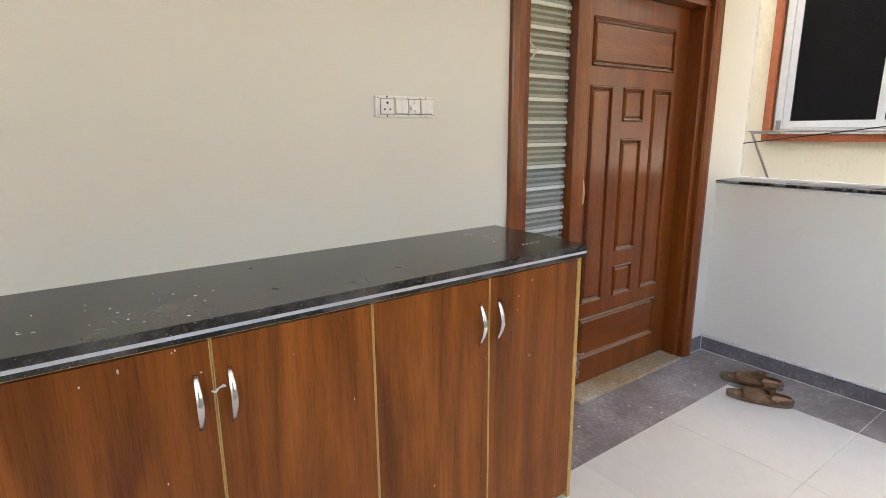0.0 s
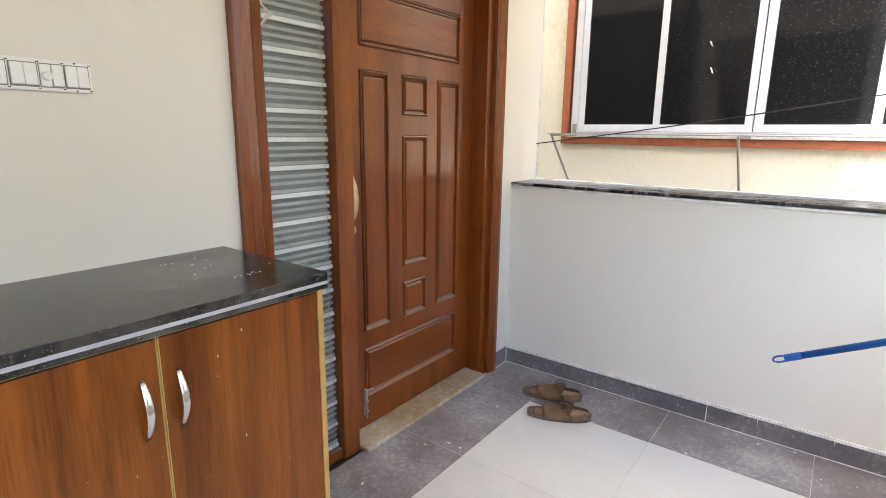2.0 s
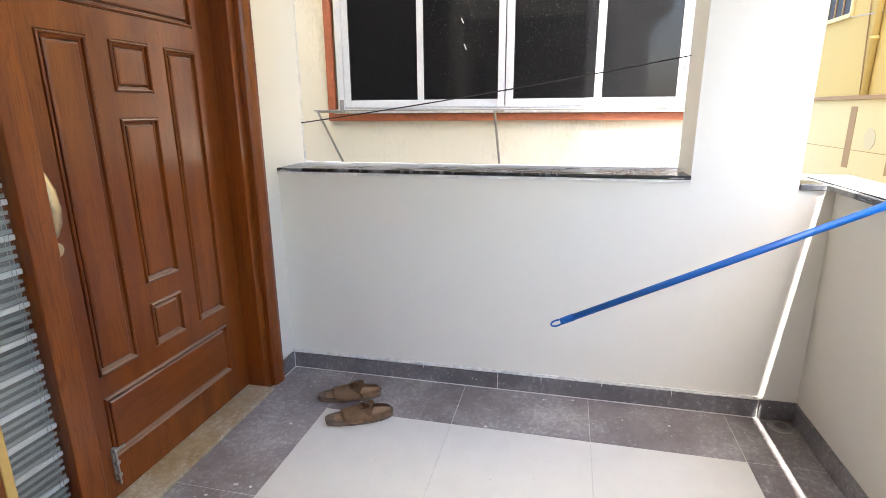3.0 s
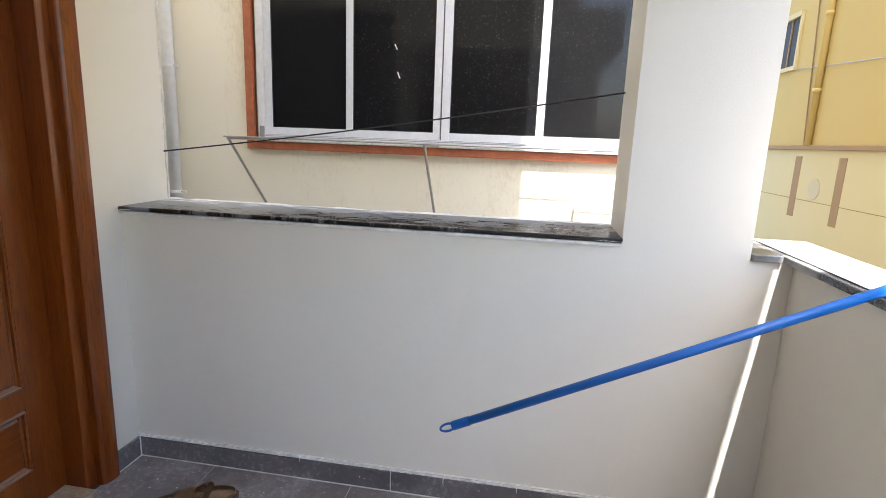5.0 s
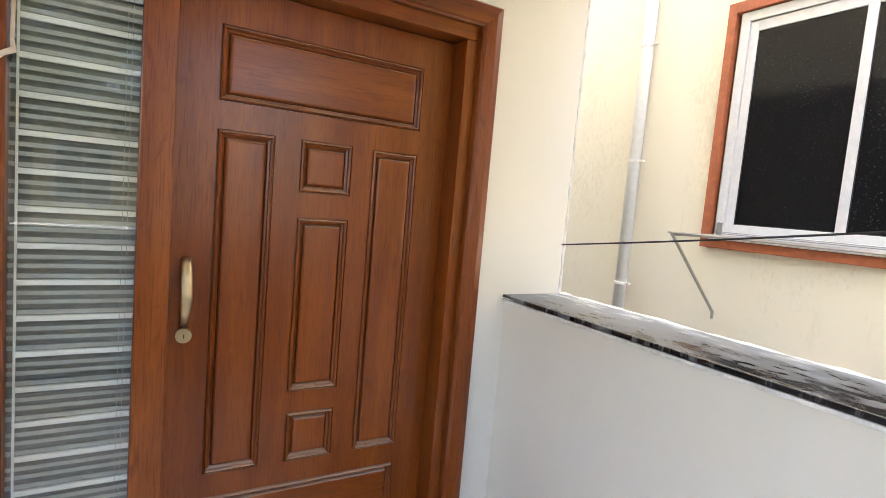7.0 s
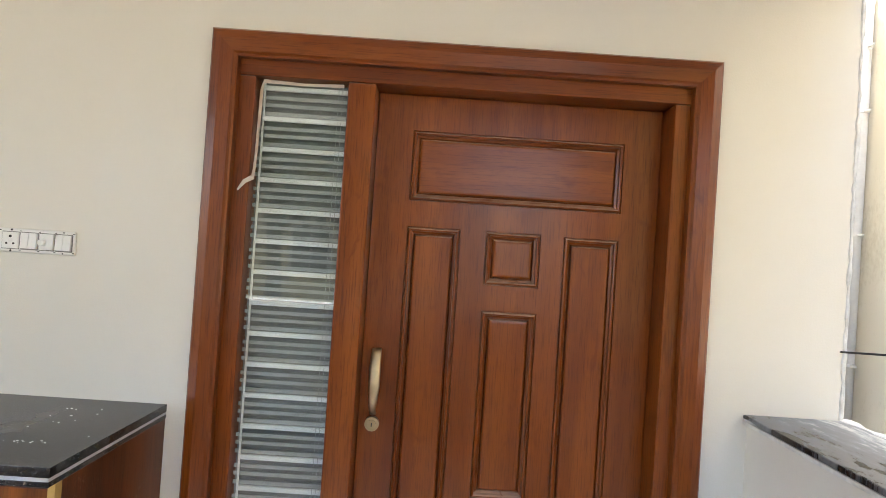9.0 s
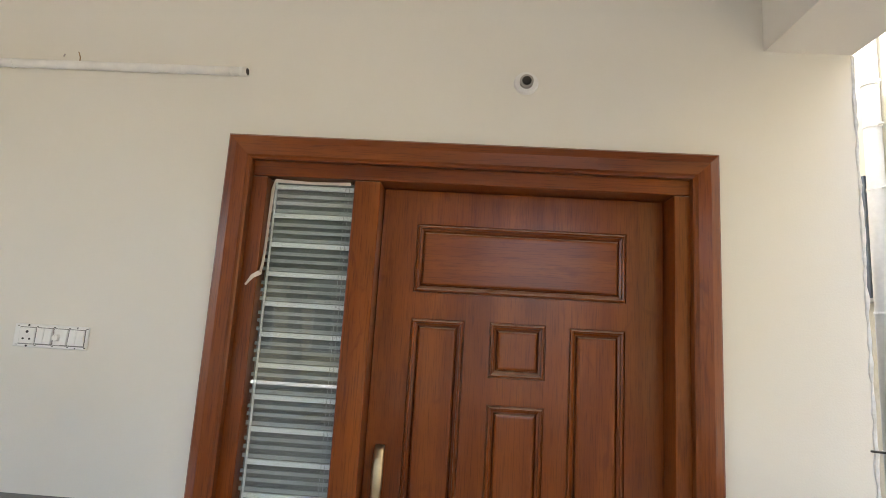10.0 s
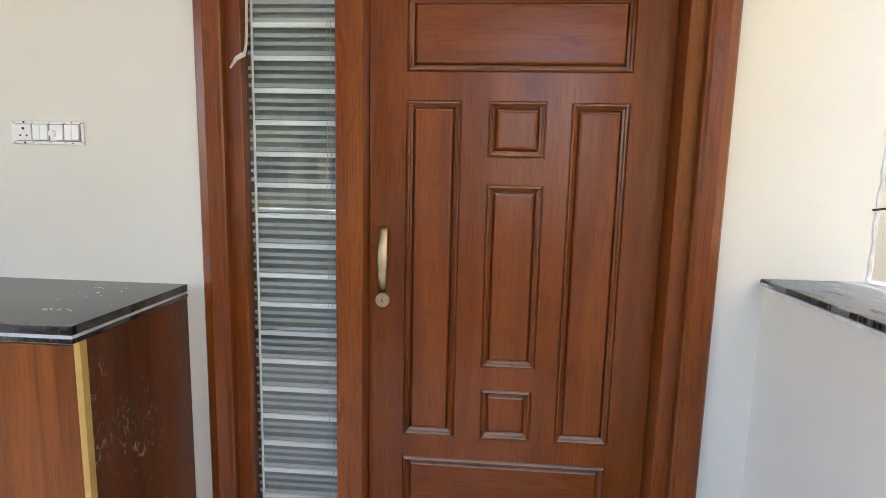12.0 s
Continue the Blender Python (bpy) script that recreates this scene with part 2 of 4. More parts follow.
FRAME_GREY = plain_mat("grey_blue_paint", (0.10, 0.12, 0.15), 0.5)
STRAW = plain_mat("yellow_bristle", (0.72, 0.52, 0.12), 0.8, 0, 0.3)
# Dark colour that puts the dimness of unlit rooms into unseen walls.
ROOM = plain_mat("room_shade_colour", (0.10, 0.09, 0.075), 0.8)


GLASS = bpy.data.materials.new("clear_glass")
GLASS.use_nodes = True
gn, gl = GLASS.node_tree.nodes, GLASS.node_tree.links
gn.remove(gn["Principled BSDF"])
clear = gn.new("ShaderNodeBsdfTransparent")
clear.inputs["Color"].default_value = (0.95, 0.97, 0.96, 1)
shine = gn.new("ShaderNodeBsdfGlossy")
shine.inputs["Roughness"].default_value = 0.01
facing = gn.new("ShaderNodeLayerWeight")
facing.inputs["Blend"].default_value = 0.5
steep = gn.new("ShaderNodeMath")
steep.operation = "POWER"
gl.new(facing.outputs["Facing"], steep.inputs[0])
steep.inputs[1].default_value = 5.0
fres = gn.new("ShaderNodeMath")
fres.operation = "MULTIPLY_ADD"
gl.new(steep.outputs[0], fres.inputs[0])
fres.inputs[1].default_value = 0.9
fres.inputs[2].default_value = 0.055
both = gn.new("ShaderNodeMixShader")
gl.new(fres.outputs[0], both.inputs[0])
gl.new(clear.outputs[0], both.inputs[1])
gl.new(shine.outputs[0], both.inputs[2])
gl.new(both.outputs[0], gn["Material Output"].inputs[0])
TINTED, tn, tl, tb = mat("dark_tinted_glass", 0.04)
dirt = ramp(tn, tl, noise_tex(tn, tl, coords(tn, tl), 90, 2, 0.5), [(0.64, (0.009, 0.009, 0.010)), (0.74, (0.08, 0.08, 0.085))])
tl.new(dirt, tb.inputs["Base Color"])
tl.new(ramp(tn, tl, noise_tex(tn, tl, coords(tn, tl), 5, 6, 0.7), [(0.3, (0.03,) * 3), (0.8, (0.16,) * 3)]), tb.inputs["Roughness"])
tb.inputs["Specular IOR Level"].default_value = 0.22


# ---- mesh helpers ----
def box(bm, x0, x1, y0, y1, z0, z1, bevel=0.0, seg=2):
    m = Matrix.Translation(((x0 + x1) / 2, (y0 + y1) / 2, (z0 + z1) / 2)) @ Matrix.Diagonal((abs(x1 - x0), abs(y1 - y0), abs(z1 - z0), 1))
    vs = bmesh.ops.create_cube(bm, size=1.0, matrix=m)["verts"]
    if bevel:
        es = list({e for v in vs for e in v.link_edges})
        bmesh.ops.bevel(bm, geom=es, offset=bevel, segments=seg, affect="EDGES", profile=0.5)


def boxes(*rows, bevel=0.0, seg=2):
    bm = bmesh.new()
    for r in rows:
        box(bm, *r, bevel=bevel, seg=seg)
    return bm


def rod(bm, a, b, r, seg=12, r2=None):
    a, b = Vector(a), Vector(b)
    m = Matrix.Translation((a + b) / 2) @ (b - a).to_track_quat("Z", "Y").to_matrix().to_4x4()
    return bmesh.ops.create_cone(bm, cap_ends=True, segments=seg, radius1=r, radius2=r if r2 is None else r2, depth=(b - a).length, matrix=m)["verts"]


def sweep(points, radii, seg=10, flat=(1, 1)):
    """A tube through points, its section an ellipse."""
    bm = bmesh.new()
    rings = []
    pts = [Vector(p) for p in points]
    for k, p in enumerate(pts):
        way = (pts[min(k + 1, len(pts) - 1)] - pts[max(k - 1, 0)]).normalized()
        side = way.cross(Vector((0, 1, 0)))
        side = side.normalized() if side.length > 1e-4 else Vector((1, 0, 0))
        up = side.cross(way)
        rings.append([bm.verts.new(p + side * math.cos(2 * math.pi * j / seg) * radii[k] * flat[0] + up * math.sin(2 * math.pi * j / seg) * radii[k] * flat[1]) for j in range(seg)])
    for a, b in zip(rings, rings[1:]):
        for j in range(seg):
            bm.faces.new((a[j], a[(j + 1) % seg], b[(j + 1) % seg], b[j]))
    bm.faces.new(rings[0][::-1])
    bm.faces.new(rings[-1])
    bmesh.ops.recalc_face_normals(bm, faces=bm.faces)
    return bm


def obj(name, bm, material, smooth=False):
    me = bpy.data.meshes.new(name)
    bm.to_mesh(me)
    bm.free()
    me.materials.append(material)
    if smooth:
        for p in me.polygons:
            p.use_smooth = True
    return new(name, me)


def part(name, bm, material, parent, label="", smooth=False):
    ob = obj(name, bm, material, smooth)
    ob.parent = parent
    ob.matrix_parent_inverse = parent.matrix_basis.inverted() if parent.parent is None else Matrix()
    if label:
        ob["label"] = label
    return ob


def thing(name, label, category, kind="", group="", at=(0, 0, 0)):
    ob = new(name)
    ob.location = at
    ob.empty_display_size = 0.1
    return tagged(ob, label, category, group, kind)


# ---- structure ----
# Door wall: its face is y = 0, the doorway 0.03..1.525 wide and 2.12 high.
tagged(obj("wall_north", boxes((-3.4, 0.03, 0, 0.23, 0, 2.85), (1.525, 1.987, 0, 0.23, 0, 2.85), (0.03, 1.525, 0, 0.23, 2.12, 2.85)), WALL),
       "cream painted plaster wall around the entrance door", "wall", kind="structure")
# East side: parapet under an opening, then a pillar, with a beam above.
tagged(obj("wall_east", boxes((1.70, 1.99, -1.91, 0, 0, 1.052), (1.70, 1.99, -2.318, -1.91, 0, 2.51), (1.70, 1.99, -2.45, -2.318, 0, 1.032)), WALL),
       "pale painted parapet wall with a wide opening and pillar", "wall", kind="structure")
tagged(obj("beam_east", boxes((1.712, 1.99, -2.557, 0, 2.51, 2.85)), CEIL), "painted concrete beam over the side opening", "beam", kind="structure")
tagged(obj("beam_south", boxes((-3.4, 1.712, -2.557, -2.318, 2.51, 2.85)), CEIL), "painted concrete beam over the front parapet", "beam", kind="structure")
tagged(obj("wall_south", boxes((-3.4, 1.99, -2.60, -2.45, 0, 1.032)), WALL), "painted low front parapet wall", "wall", kind="structure")
# End wall is out of view; its opening is sized to add side light.
tagged(obj("wall_west", boxes((-3.40, -3.20, -2.448, -1.15, 0.004, 1.03), (-3.40, -3.20, -1.15, -0.002, 0.004, 2.848), (-3.40, -3.20, -2.316, -1.15, 1.62, 2.848)), WALL), "unseen veranda end wall, its opening added for side light", "wall", kind="structure")
tagged(obj("ceiling", boxes((-3.6, 1.99, -2.557, 0.23, 2.85, 3.0)), CEIL), "plain painted veranda ceiling slab", "ceiling", kind="structure")
tagged(obj("upper_storey", boxes((-3.6, 1.99, -2.03, 5.0, 3.004, 8.5)), NEIGHBOUR), "plain cream upper storey of the house", "building", kind="structure")
# Unseen room shell behind the closed door, coloured dark for its dimness.
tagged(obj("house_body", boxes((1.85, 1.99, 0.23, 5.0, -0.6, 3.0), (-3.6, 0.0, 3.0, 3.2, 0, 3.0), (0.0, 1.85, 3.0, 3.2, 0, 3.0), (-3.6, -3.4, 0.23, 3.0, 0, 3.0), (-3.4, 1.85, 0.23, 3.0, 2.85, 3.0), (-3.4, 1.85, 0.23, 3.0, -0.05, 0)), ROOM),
       "unseen room walls behind the entrance door, dimness in their colour", "building", kind="structure")
tagged(obj("veranda_base", boxes((-3.6, 1.99, -2.60, 0.0, -0.6, -0.012)), CEMENT), "raised plinth under the veranda", "floor", kind="structure")
tagged(obj("ground", boxes((-300, 300, -300, 300, -0.9, -0.6)), EARTH), "dusty ground around the houses", "ground", kind="structure")

# ---- neighbouring house, with its window facing the opening ----
NX = 4.35
tagged(obj("neighbour_wall", boxes((NX, NX + 0.25, -2.39, 0.87, -0.6, 1.32), (NX, NX + 0.25, 0.87, 3.13, -0.6, 8), (NX, NX + 0.25, 3.13, 4.25, -0.6, 2.06), (NX, NX + 0.25, 3.13, 4.25, 3.17, 8), (NX, NX + 0.25, 4.25, 9, -0.6, 8),
       (NX, NX + 0.25, -2.95, -2.39, -0.6, 8), (NX + 0.25, 10, -2.95, -2.75, -0.6, 8), (NX, NX + 0.25, -2.39, 0.87, 3.05, 8)), NEIGHBOUR), "cream plastered wall of the neighbouring house", "wall", kind="structure")
# Added dark sheet stands for the unlit room behind the opaque panes.
tagged(obj("unlit_room_sheet", boxes((NX + 0.6, NX + 0.7, -2.75, 4, 0, 4)), ROOM), "added dark sheet for the unlit room behind the neighbouring windows", "wall", kind="structure")


def sliding_window():
    w = thing("window_1", "white aluminium sliding window with dark glass and terracotta surround", "window", "structure", at=(NX - 0.03, -0.75, 1.255))
    y0, y1, z0, z1, x0, x1 = -2.44, 0.928, 1.255, 3.12, NX - 0.05, NX + 0.02
    part("surround", boxes((x0, x1, y1 - 0.066, y1, z0, z1), (x0, x1, y0, y0 + 0.066, z0, z1), (x0, x1, y0 + 0.066, y1 - 0.066, z0, z0 + 0.066), (x0, x1, y0 + 0.066, y1 - 0.066, z1 - 0.08, z1), bevel=0.004), TERRA, w, "terracotta painted plaster band")
    part("window_sill", boxes((NX - 0.07, NX + 0.06, y0 + 0.07, y1 - 0.07, z0 + 0.069, z0 + 0.098), bevel=0.004), CEMENT, w, "paint-splashed pale sill")
    fy0, fy1, fz0, fz1 = -2.372, 0.832, 1.355, 3.035
    part("window_frame", boxes((NX - 0.025, NX + 0.07, fy1 - 0.068, fy1, fz0, fz1), (NX - 0.025, NX + 0.07, fy0, fy0 + 0.05, fz0, fz1), (NX - 0.025, NX + 0.07, fy0 + 0.05, fy1 - 0.068, fz0, fz0 + 0.033), (NX - 0.025, NX + 0.07, fy0 + 0.05, fy1 - 0.068, fz1 - 0.07, fz1), bevel=0.003), ALU, w)
    part("track", boxes((NX - 0.029, NX - 0.0265, fy0 + 0.05, fy1 - 0.07, fz0 + 0.012, fz0 + 0.018), (NX - 0.029, NX - 0.0265, fy0 + 0.05, fy1 - 0.07, fz0 + 0.025, fz0 + 0.029)), ALU_SHADE, w, "lip of the sliding track with shade in its grey")
    edges = [(0.762, -0.01), (-0.01, -0.806), (-0.816, -1.62), (-1.62, -2.318)]
    stiles = [(0.062, 0.03), (0.032, 0.06), (0.070, 0.022), (0.042, 0.042)]
    for k, ((a, b), (sa, sb)) in enumerate(zip(edges, stiles)):
        x = NX - 0.01 if k in (0, 3) else NX - 0.015
        s = part("sash", boxes((x, x + 0.035, a - sa, a, 1.388, 2.96), (x, x + 0.035, b, b + sb, 1.388, 2.96), (x, x + 0.035, b + sb, a - sa, 1.388, 1.447), (x, x + 0.035, b + sb, a - sa, 2.885, 2.96), bevel=0.003), ALU, w)
        part("gasket", boxes((x + 0.010, x + 0.014, a - sa - 0.006, a - sa + 0.002, 1.441, 2.891), (x + 0.010, x + 0.014, b + sb - 0.002, b + sb + 0.006, 1.441, 2.891), (x + 0.010, x + 0.014, b + sb + 0.006, a - sa - 0.006, 1.441, 1.453)), DARK, s, "black rubber gasket")
        part("pane", boxes((x + 0.015, x + 0.021, b + sb - 0.005, a - sa + 0.005, 1.442, 2.89)), TINTED, s)
    part("corner_block", boxes((NX - 0.034, NX - 0.026, 0.768, 0.812, 1.36, 1.455), bevel=0.003), GREY, w, "small grey frame stopper")
    for y, z, d in ((-0.412, 2.13, 0.02), (-0.438, 1.908, 0.024)):
        bm = bmesh.new()
        rod(bm, (NX - 0.004, y + 0.010, z + d), (NX - 0.004, y - 0.010, z - d), 0.005, 8)
        part("paint_splash", bm, CEMENT, w, "small white paint splash")
    return w


sliding_window()
# Unseen wall added across the gap; its height holds back sky light.
tagged(obj("gap_wall", boxes((1.99, NX, 6.0, 6.2, -0.6, 6.5)), NEIGHBOUR), "added unseen cream wall closing the gap between the houses", "wall", kind="structure")
w2 = thing("window_2", "small window with a grey frame and beige panel in the neighbouring wall", "window", "structure", at=(NX, 3.69, 2.06))
part("window_frame", boxes((NX - 0.02, NX + 0.06, 3.13, 3.19, 2.06, 3.17), (NX - 0.02, NX + 0.06, 4.19, 4.25, 2.06, 3.17), (NX - 0.02, NX + 0.06, 3.19, 4.19, 2.06, 2.125), (NX - 0.02, NX + 0.06, 3.19, 4.19, 3.10, 3.17), bevel=0.003), FRAME_GREY, w2)
part("panel", boxes((NX + 0.02, NX + 0.04, 3.19, 3.66, 2.125, 3.10), (NX + 0.04, NX + 0.06, 3.64, 4.19, 2.125, 3.10)), TAN, w2)
part("window_sill", boxes((NX - 0.05, NX + 0.04, 3.09, 4.29, 2.015, 2.055), bevel=0.004), CEMENT, w2)


def rain_pipe(x, y, r, clamps, label):
    p = thing("rain_pipe", label, "pipe", at=(x, y, -0.6))
    bm = bmesh.new()
    rod(bm, (x, y, -0.6), (x, y, 6.5), r, 20)
    part("pipe", bm, WHITE_PVC, p, smooth=True)
    for z in clamps:
        bm = bmesh.new()
        rod(bm, (x, y, z - 0.012), (x, y, z + 0.012), r + 0.006, 20)
        box(bm, x + r - 0.005, NX, y - 0.008, y + 0.008, z - 0.01, z + 0.01)
        box(bm, x - 0.01, x + 0.012, y - r - 0.05, y - r, z - 0.009, z + 0.009)
        part("clamp", bm, WHITE_PVC, p)
    return p


rain_pipe(4.28, 1.645, 0.052, (-0.28, 0.834, 1.945, 2.96), "slim white plastic rainwater pipe with clamps")
rain_pipe(4.275, 2.92, 0.066, (-0.30, 0.80, 1.914, 2.977, 3.54, 3.93), "thick white plastic drain pipe with clamps")

rack = thing("drying_rack", "grey steel clothes rack on slanted wall brackets", "rack", at=(4.1, -0.8, 1.33))
for y in (0.75, -0.805, -2.37):
    bm = bmesh.new()
    rod(bm, (3.715, y, 1.337), (NX - 0.012, y + 0.02, 0.752), 0.011, 10)
    rod(bm, (NX - 0.012, y + 0.02, 0.757), (NX - 0.012, y + 0.02, 0.70), 0.011, 10)
    rod(bm, (3.70, y, 1.342), (NX - 0.005, y, 1.342), 0.010, 10)
    part("bracket", bm, STEEL, rack)
for x in (3.715, 3.86, 4.0, 4.14, 4.26):
    bm = bmesh.new()
    rod(bm, (x, 0.79, 1.354), (x, -2.46, 1.354), 0.006, 8)
    part("rail", bm, STEEL, rack, smooth=True)
wire = obj("clothes_line", sweep([(1.975 - 0.018 * k / 12, 0.0 - 1.91 * k / 12, 1.292 + 0.287 * k / 12 - 0.012 * math.sin(math.pi * k / 12)) for k in range(13)], [0.0035] * 13, 6), DARK)
tagged(wire, "thin dark clothes line stretched across the opening", "wire")
tagged(obj("ledge_block", boxes((NX - 0.10, NX, -2.9, -1.95, 0.2, 0.91), bevel=0.01), NEIGHBOUR), "cream plastered block against the neighbouring wall", "block", kind="structure")

# ---- yellow house across the lane ----
YF = -6.0
yh = thing("yellow_house", "yellow painted house with tan bands across the lane", "house", "structure", at=(6, YF, -0.6))
part("wall", boxes((3.5, 18, YF - 4, YF, 1.535, 7.0)), YELLOW, yh)
part("lower_wall", boxes((3.5, 18, YF - 4, YF + 0.02, -0.6, 1.463)), YELLOW_PALE, yh)
part("ledge", boxes((3.5, 18, YF - 0.2, YF + 0.07, 1.463, 1.535), bevel=0.01), TAN, yh, "tan cornice band")
for a, b in ((9.55, 9.76), (8.255, 8.455)):
    part("slot", boxes((a, b, YF, YF + 0.026, 0.36, 1.358), bevel=0.002), TAN, yh, "tall narrow tan recess")
bm = bmesh.new()
rod(bm, (9.02, YF + 0.01, 0.862), (9.02, YF + 0.028, 0.862), 0.165, 32)
part("roundel", bm, PALE_PATCH, yh, "pale round plaster patch")
part("joint", boxes((3.5, 18, YF + 0.01, YF + 0.023, 0.655, 0.666)), TAN, yh)
yw = part("window", boxes((10.34, 11.34, YF - 0.02, YF + 0.05, 2.83, 2.90), (10.34, 10.40, YF - 0.02, YF + 0.04, 2.90, 3.72), (11.28, 11.34, YF - 0.02, YF + 0.04, 2.90, 3.72), (10.34, 11.34, YF - 0.02, YF + 0.06, 3.72, 3.80)), YELLOW_PALE, yh)
part("pane", boxes((10.40, 11.28, YF, YF + 0.012, 2.90, 3.72)), DARK, yw)
for x in (10.69, 10.99):
    part("bar", boxes((x, x + 0.025, YF + 0.012, YF + 0.03, 2.90, 3.72)), TAN, yw)
bm = bmesh.new()
rod(bm, (9.39, YF + 0.05, 1.535), (9.39, YF + 0.05, 7.0), 0.05, 14)
part("pipe", bm, YELLOW, yh, smooth=True)
for z in (2.35, 3.50, 4.65):
    bm = bmesh.new()
    rod(bm, (9.39, YF + 0.05, z), (9.39, YF + 0.05, z + 0.07), 0.062, 14)
    part("pipe_joint", bm, YELLOW, yh, smooth=True)
part("cable", sweep([(9.59 + 0.117 * z, YF + 0.02, 1.535 + z) for z in (0, 0.6, 1.2, 1.9, 2.6, 3.5, 4.6)], [0.011] * 7, 6), TAN, yh)
part("wire", sweep([(2.5 + 1.0 * k, YF + 0.03, 2.28 + 0.0695 * k + 0.0012 * (k - 6) ** 2) for k in range(13)], [0.008] * 13, 6), STEEL, yh, "pale service wire")

# ---- tree across the lane, seen mirrored in the sidelight ----
BARK = plain_mat("bark", (0.12, 0.085, 0.055), 0.9, 0, 0.3)
LEAF = plain_mat("green_leaves", (0.075, 0.10, 0.025), 0.6, 0, 0.4)
tree = thing("tree", "leafy green tree across the lane", "tree", at=(-2.8, -9.5, -0.6))
trunk = sweep([(-2.8, -9.5, -0.6), (-2.75, -9.5, 0.8), (-2.85, -9.45, 2.2), (-2.7, -9.5, 3.6), (-2.8, -9.5, 5.2)], [0.2, 0.16, 0.14, 0.1, 0.05], 12)
tr = part("trunk", trunk, BARK, tree, smooth=True)
rng = random.Random(9)
for k in range(7):
    a = k * 0.9 + rng.uniform(-0.3, 0.3)
    h = 1.8 + 0.4 * k
    part("limb", sweep([(-2.78, -9.5, h), (-2.78 + 0.8 * math.cos(a), -9.5 + 0.8 * math.sin(a), h + 0.6), (-2.78 + 1.7 * math.cos(a), -9.5 + 1.7 * math.sin(a), h + 0.9)], [0.07, 0.045, 0.02], 8), BARK, tr)
bm = bmesh.new()
for c in range(95):
    a, r = rng.uniform(0, 2 * math.pi), 2.6 * math.sqrt(rng.random())
    ctr = Vector((-2.8 + r * math.cos(a) * 1.2, -9.5 + r * math.sin(a), 3.9 + rng.uniform(-1.8, 2.0) * (1 - 0.25 * r / 2.6)))
    for q in range(55):
        p = ctr + Vector((rng.gauss(0, 0.33), rng.gauss(0, 0.33), rng.gauss(0, 0.26)))
        m = Matrix.Translation(p) @ Euler((rng.uniform(0, 6), rng.uniform(0, 6), rng.uniform(0, 6))).to_matrix().to_4x4()
        bm.faces.new([bm.verts.new(m @ Vector(v)) for v in ((-0.09, 0, 0), (0, -0.055, 0.02), (0.16, 0, 0), (0, 0.055, 0.02))])
tagged(part("crown", bm, LEAF, tree), kind="stuff")
copy_thing(tree, pose(-1.5, -11.2, -0.6, 0, 0, 130))

# ---- low house across the lane, seen mirrored in the sidelight ----
OY = -13.5
house = thing("low_house", "low beige house with dark windows across the lane", "house", "structure", at=(-4, OY, -0.6))
part("wall", boxes((-12, 1.0, OY - 4, OY, -0.6, 3.1)), YELLOW_PALE, house)
part("roof", boxes((-12.2, 1.2, OY - 4.2, OY + 0.35, 3.1, 3.28), bevel=0.01), CEIL, house, "flat concrete roof slab")
for x in (-10.5, -8.2, -5.9, -3.6, -1.3):
    w = part("window", boxes((x, x + 0.06, OY - 0.02, OY + 0.04, 0.7, 2.1), (x + 1.14, x + 1.2, OY - 0.02, OY + 0.04, 0.7, 2.1), (x + 0.06, x + 1.14, OY - 0.02, OY + 0.04, 0.7, 0.76), (x + 0.06, x + 1.14, OY - 0.02, OY + 0.04, 2.04, 2.1), (x + 0.58, x + 0.62, OY - 0.02, OY + 0.03, 0.76, 2.04)), ALU, house)
    part("pane", boxes((x + 0.06, x + 1.14, OY, OY + 0.01, 0.76, 2.04)), DARK, w)

# ---- copings ----
def slab(name, label, x0, x1, y0, y1, z0, z1, material):
    return tagged(obj(name, boxes((x0, x1, y0, y1, z0, z1), bevel=0.004), material), label, "coping", kind="structure")


COPE2, n_, l_, b_ = mat("splashed_black_granite", 0.2)
v_ = coords(n_, l_)
smear = noise_tex(n_, l_, coords(n_, l_, (20, 7.5, 1), (0, 0, 0.12)), 1.0, 9, 0.7, 0.3)
grade = n_.new("ShaderNodeSeparateXYZ")
l_.new(v_, grade.inputs[0])
add_ = n_.new("ShaderNodeMath")
add_.operation = "MULTIPLY_ADD"
l_.new(grade.outputs["X"], add_.inputs[0])
add_.inputs[1].default_value = 0.75
add_.inputs[2].default_value = -1.39
tot_ = n_.new("ShaderNodeMath")
tot_.operation = "ADD"
l_.new(add_.outputs[0], tot_.inputs[0])
l_.new(smear, tot_.inputs[1])
tot2 = n_.new("ShaderNodeMath")
tot2.operation = "MULTIPLY_ADD"
l_.new(grade.outputs["Y"], tot2.inputs[0])
tot2.inputs[1].default_value = 0.09
l_.new(tot_.outputs[0], tot2.inputs[2])
tot_ = n_.new("ShaderNodeMath")
tot_.operation = "ADD"
l_.new(tot2.outputs[0], tot_.inputs[0])
tot_.inputs[1].default_value = 0.095
l_.new(ramp(n_, l_, tot_.outputs[0], [(0.42, (0.014, 0.014, 0.016)), (0.49, (0.13, 0.135, 0.145)), (0.64, (0.24, 0.25, 0.265)), (0.76, (0.55, 0.55, 0.545))]), b_.inputs["Base Color"])
l_.new(ramp(n_, l_, tot_.outputs[0], [(0.42, (0.24,) * 3), (0.55, (0.55,) * 3), (0.77, (0.85,) * 3)]), b_.inputs["Roughness"])
bump(n_, l_, b_, smear, 0.4, 0.003)
slab("coping_east", "dusty black granite slab on the side parapet", 1.686, 2.01, -1.91, 0.0, 1.066, 1.083, COPE2)
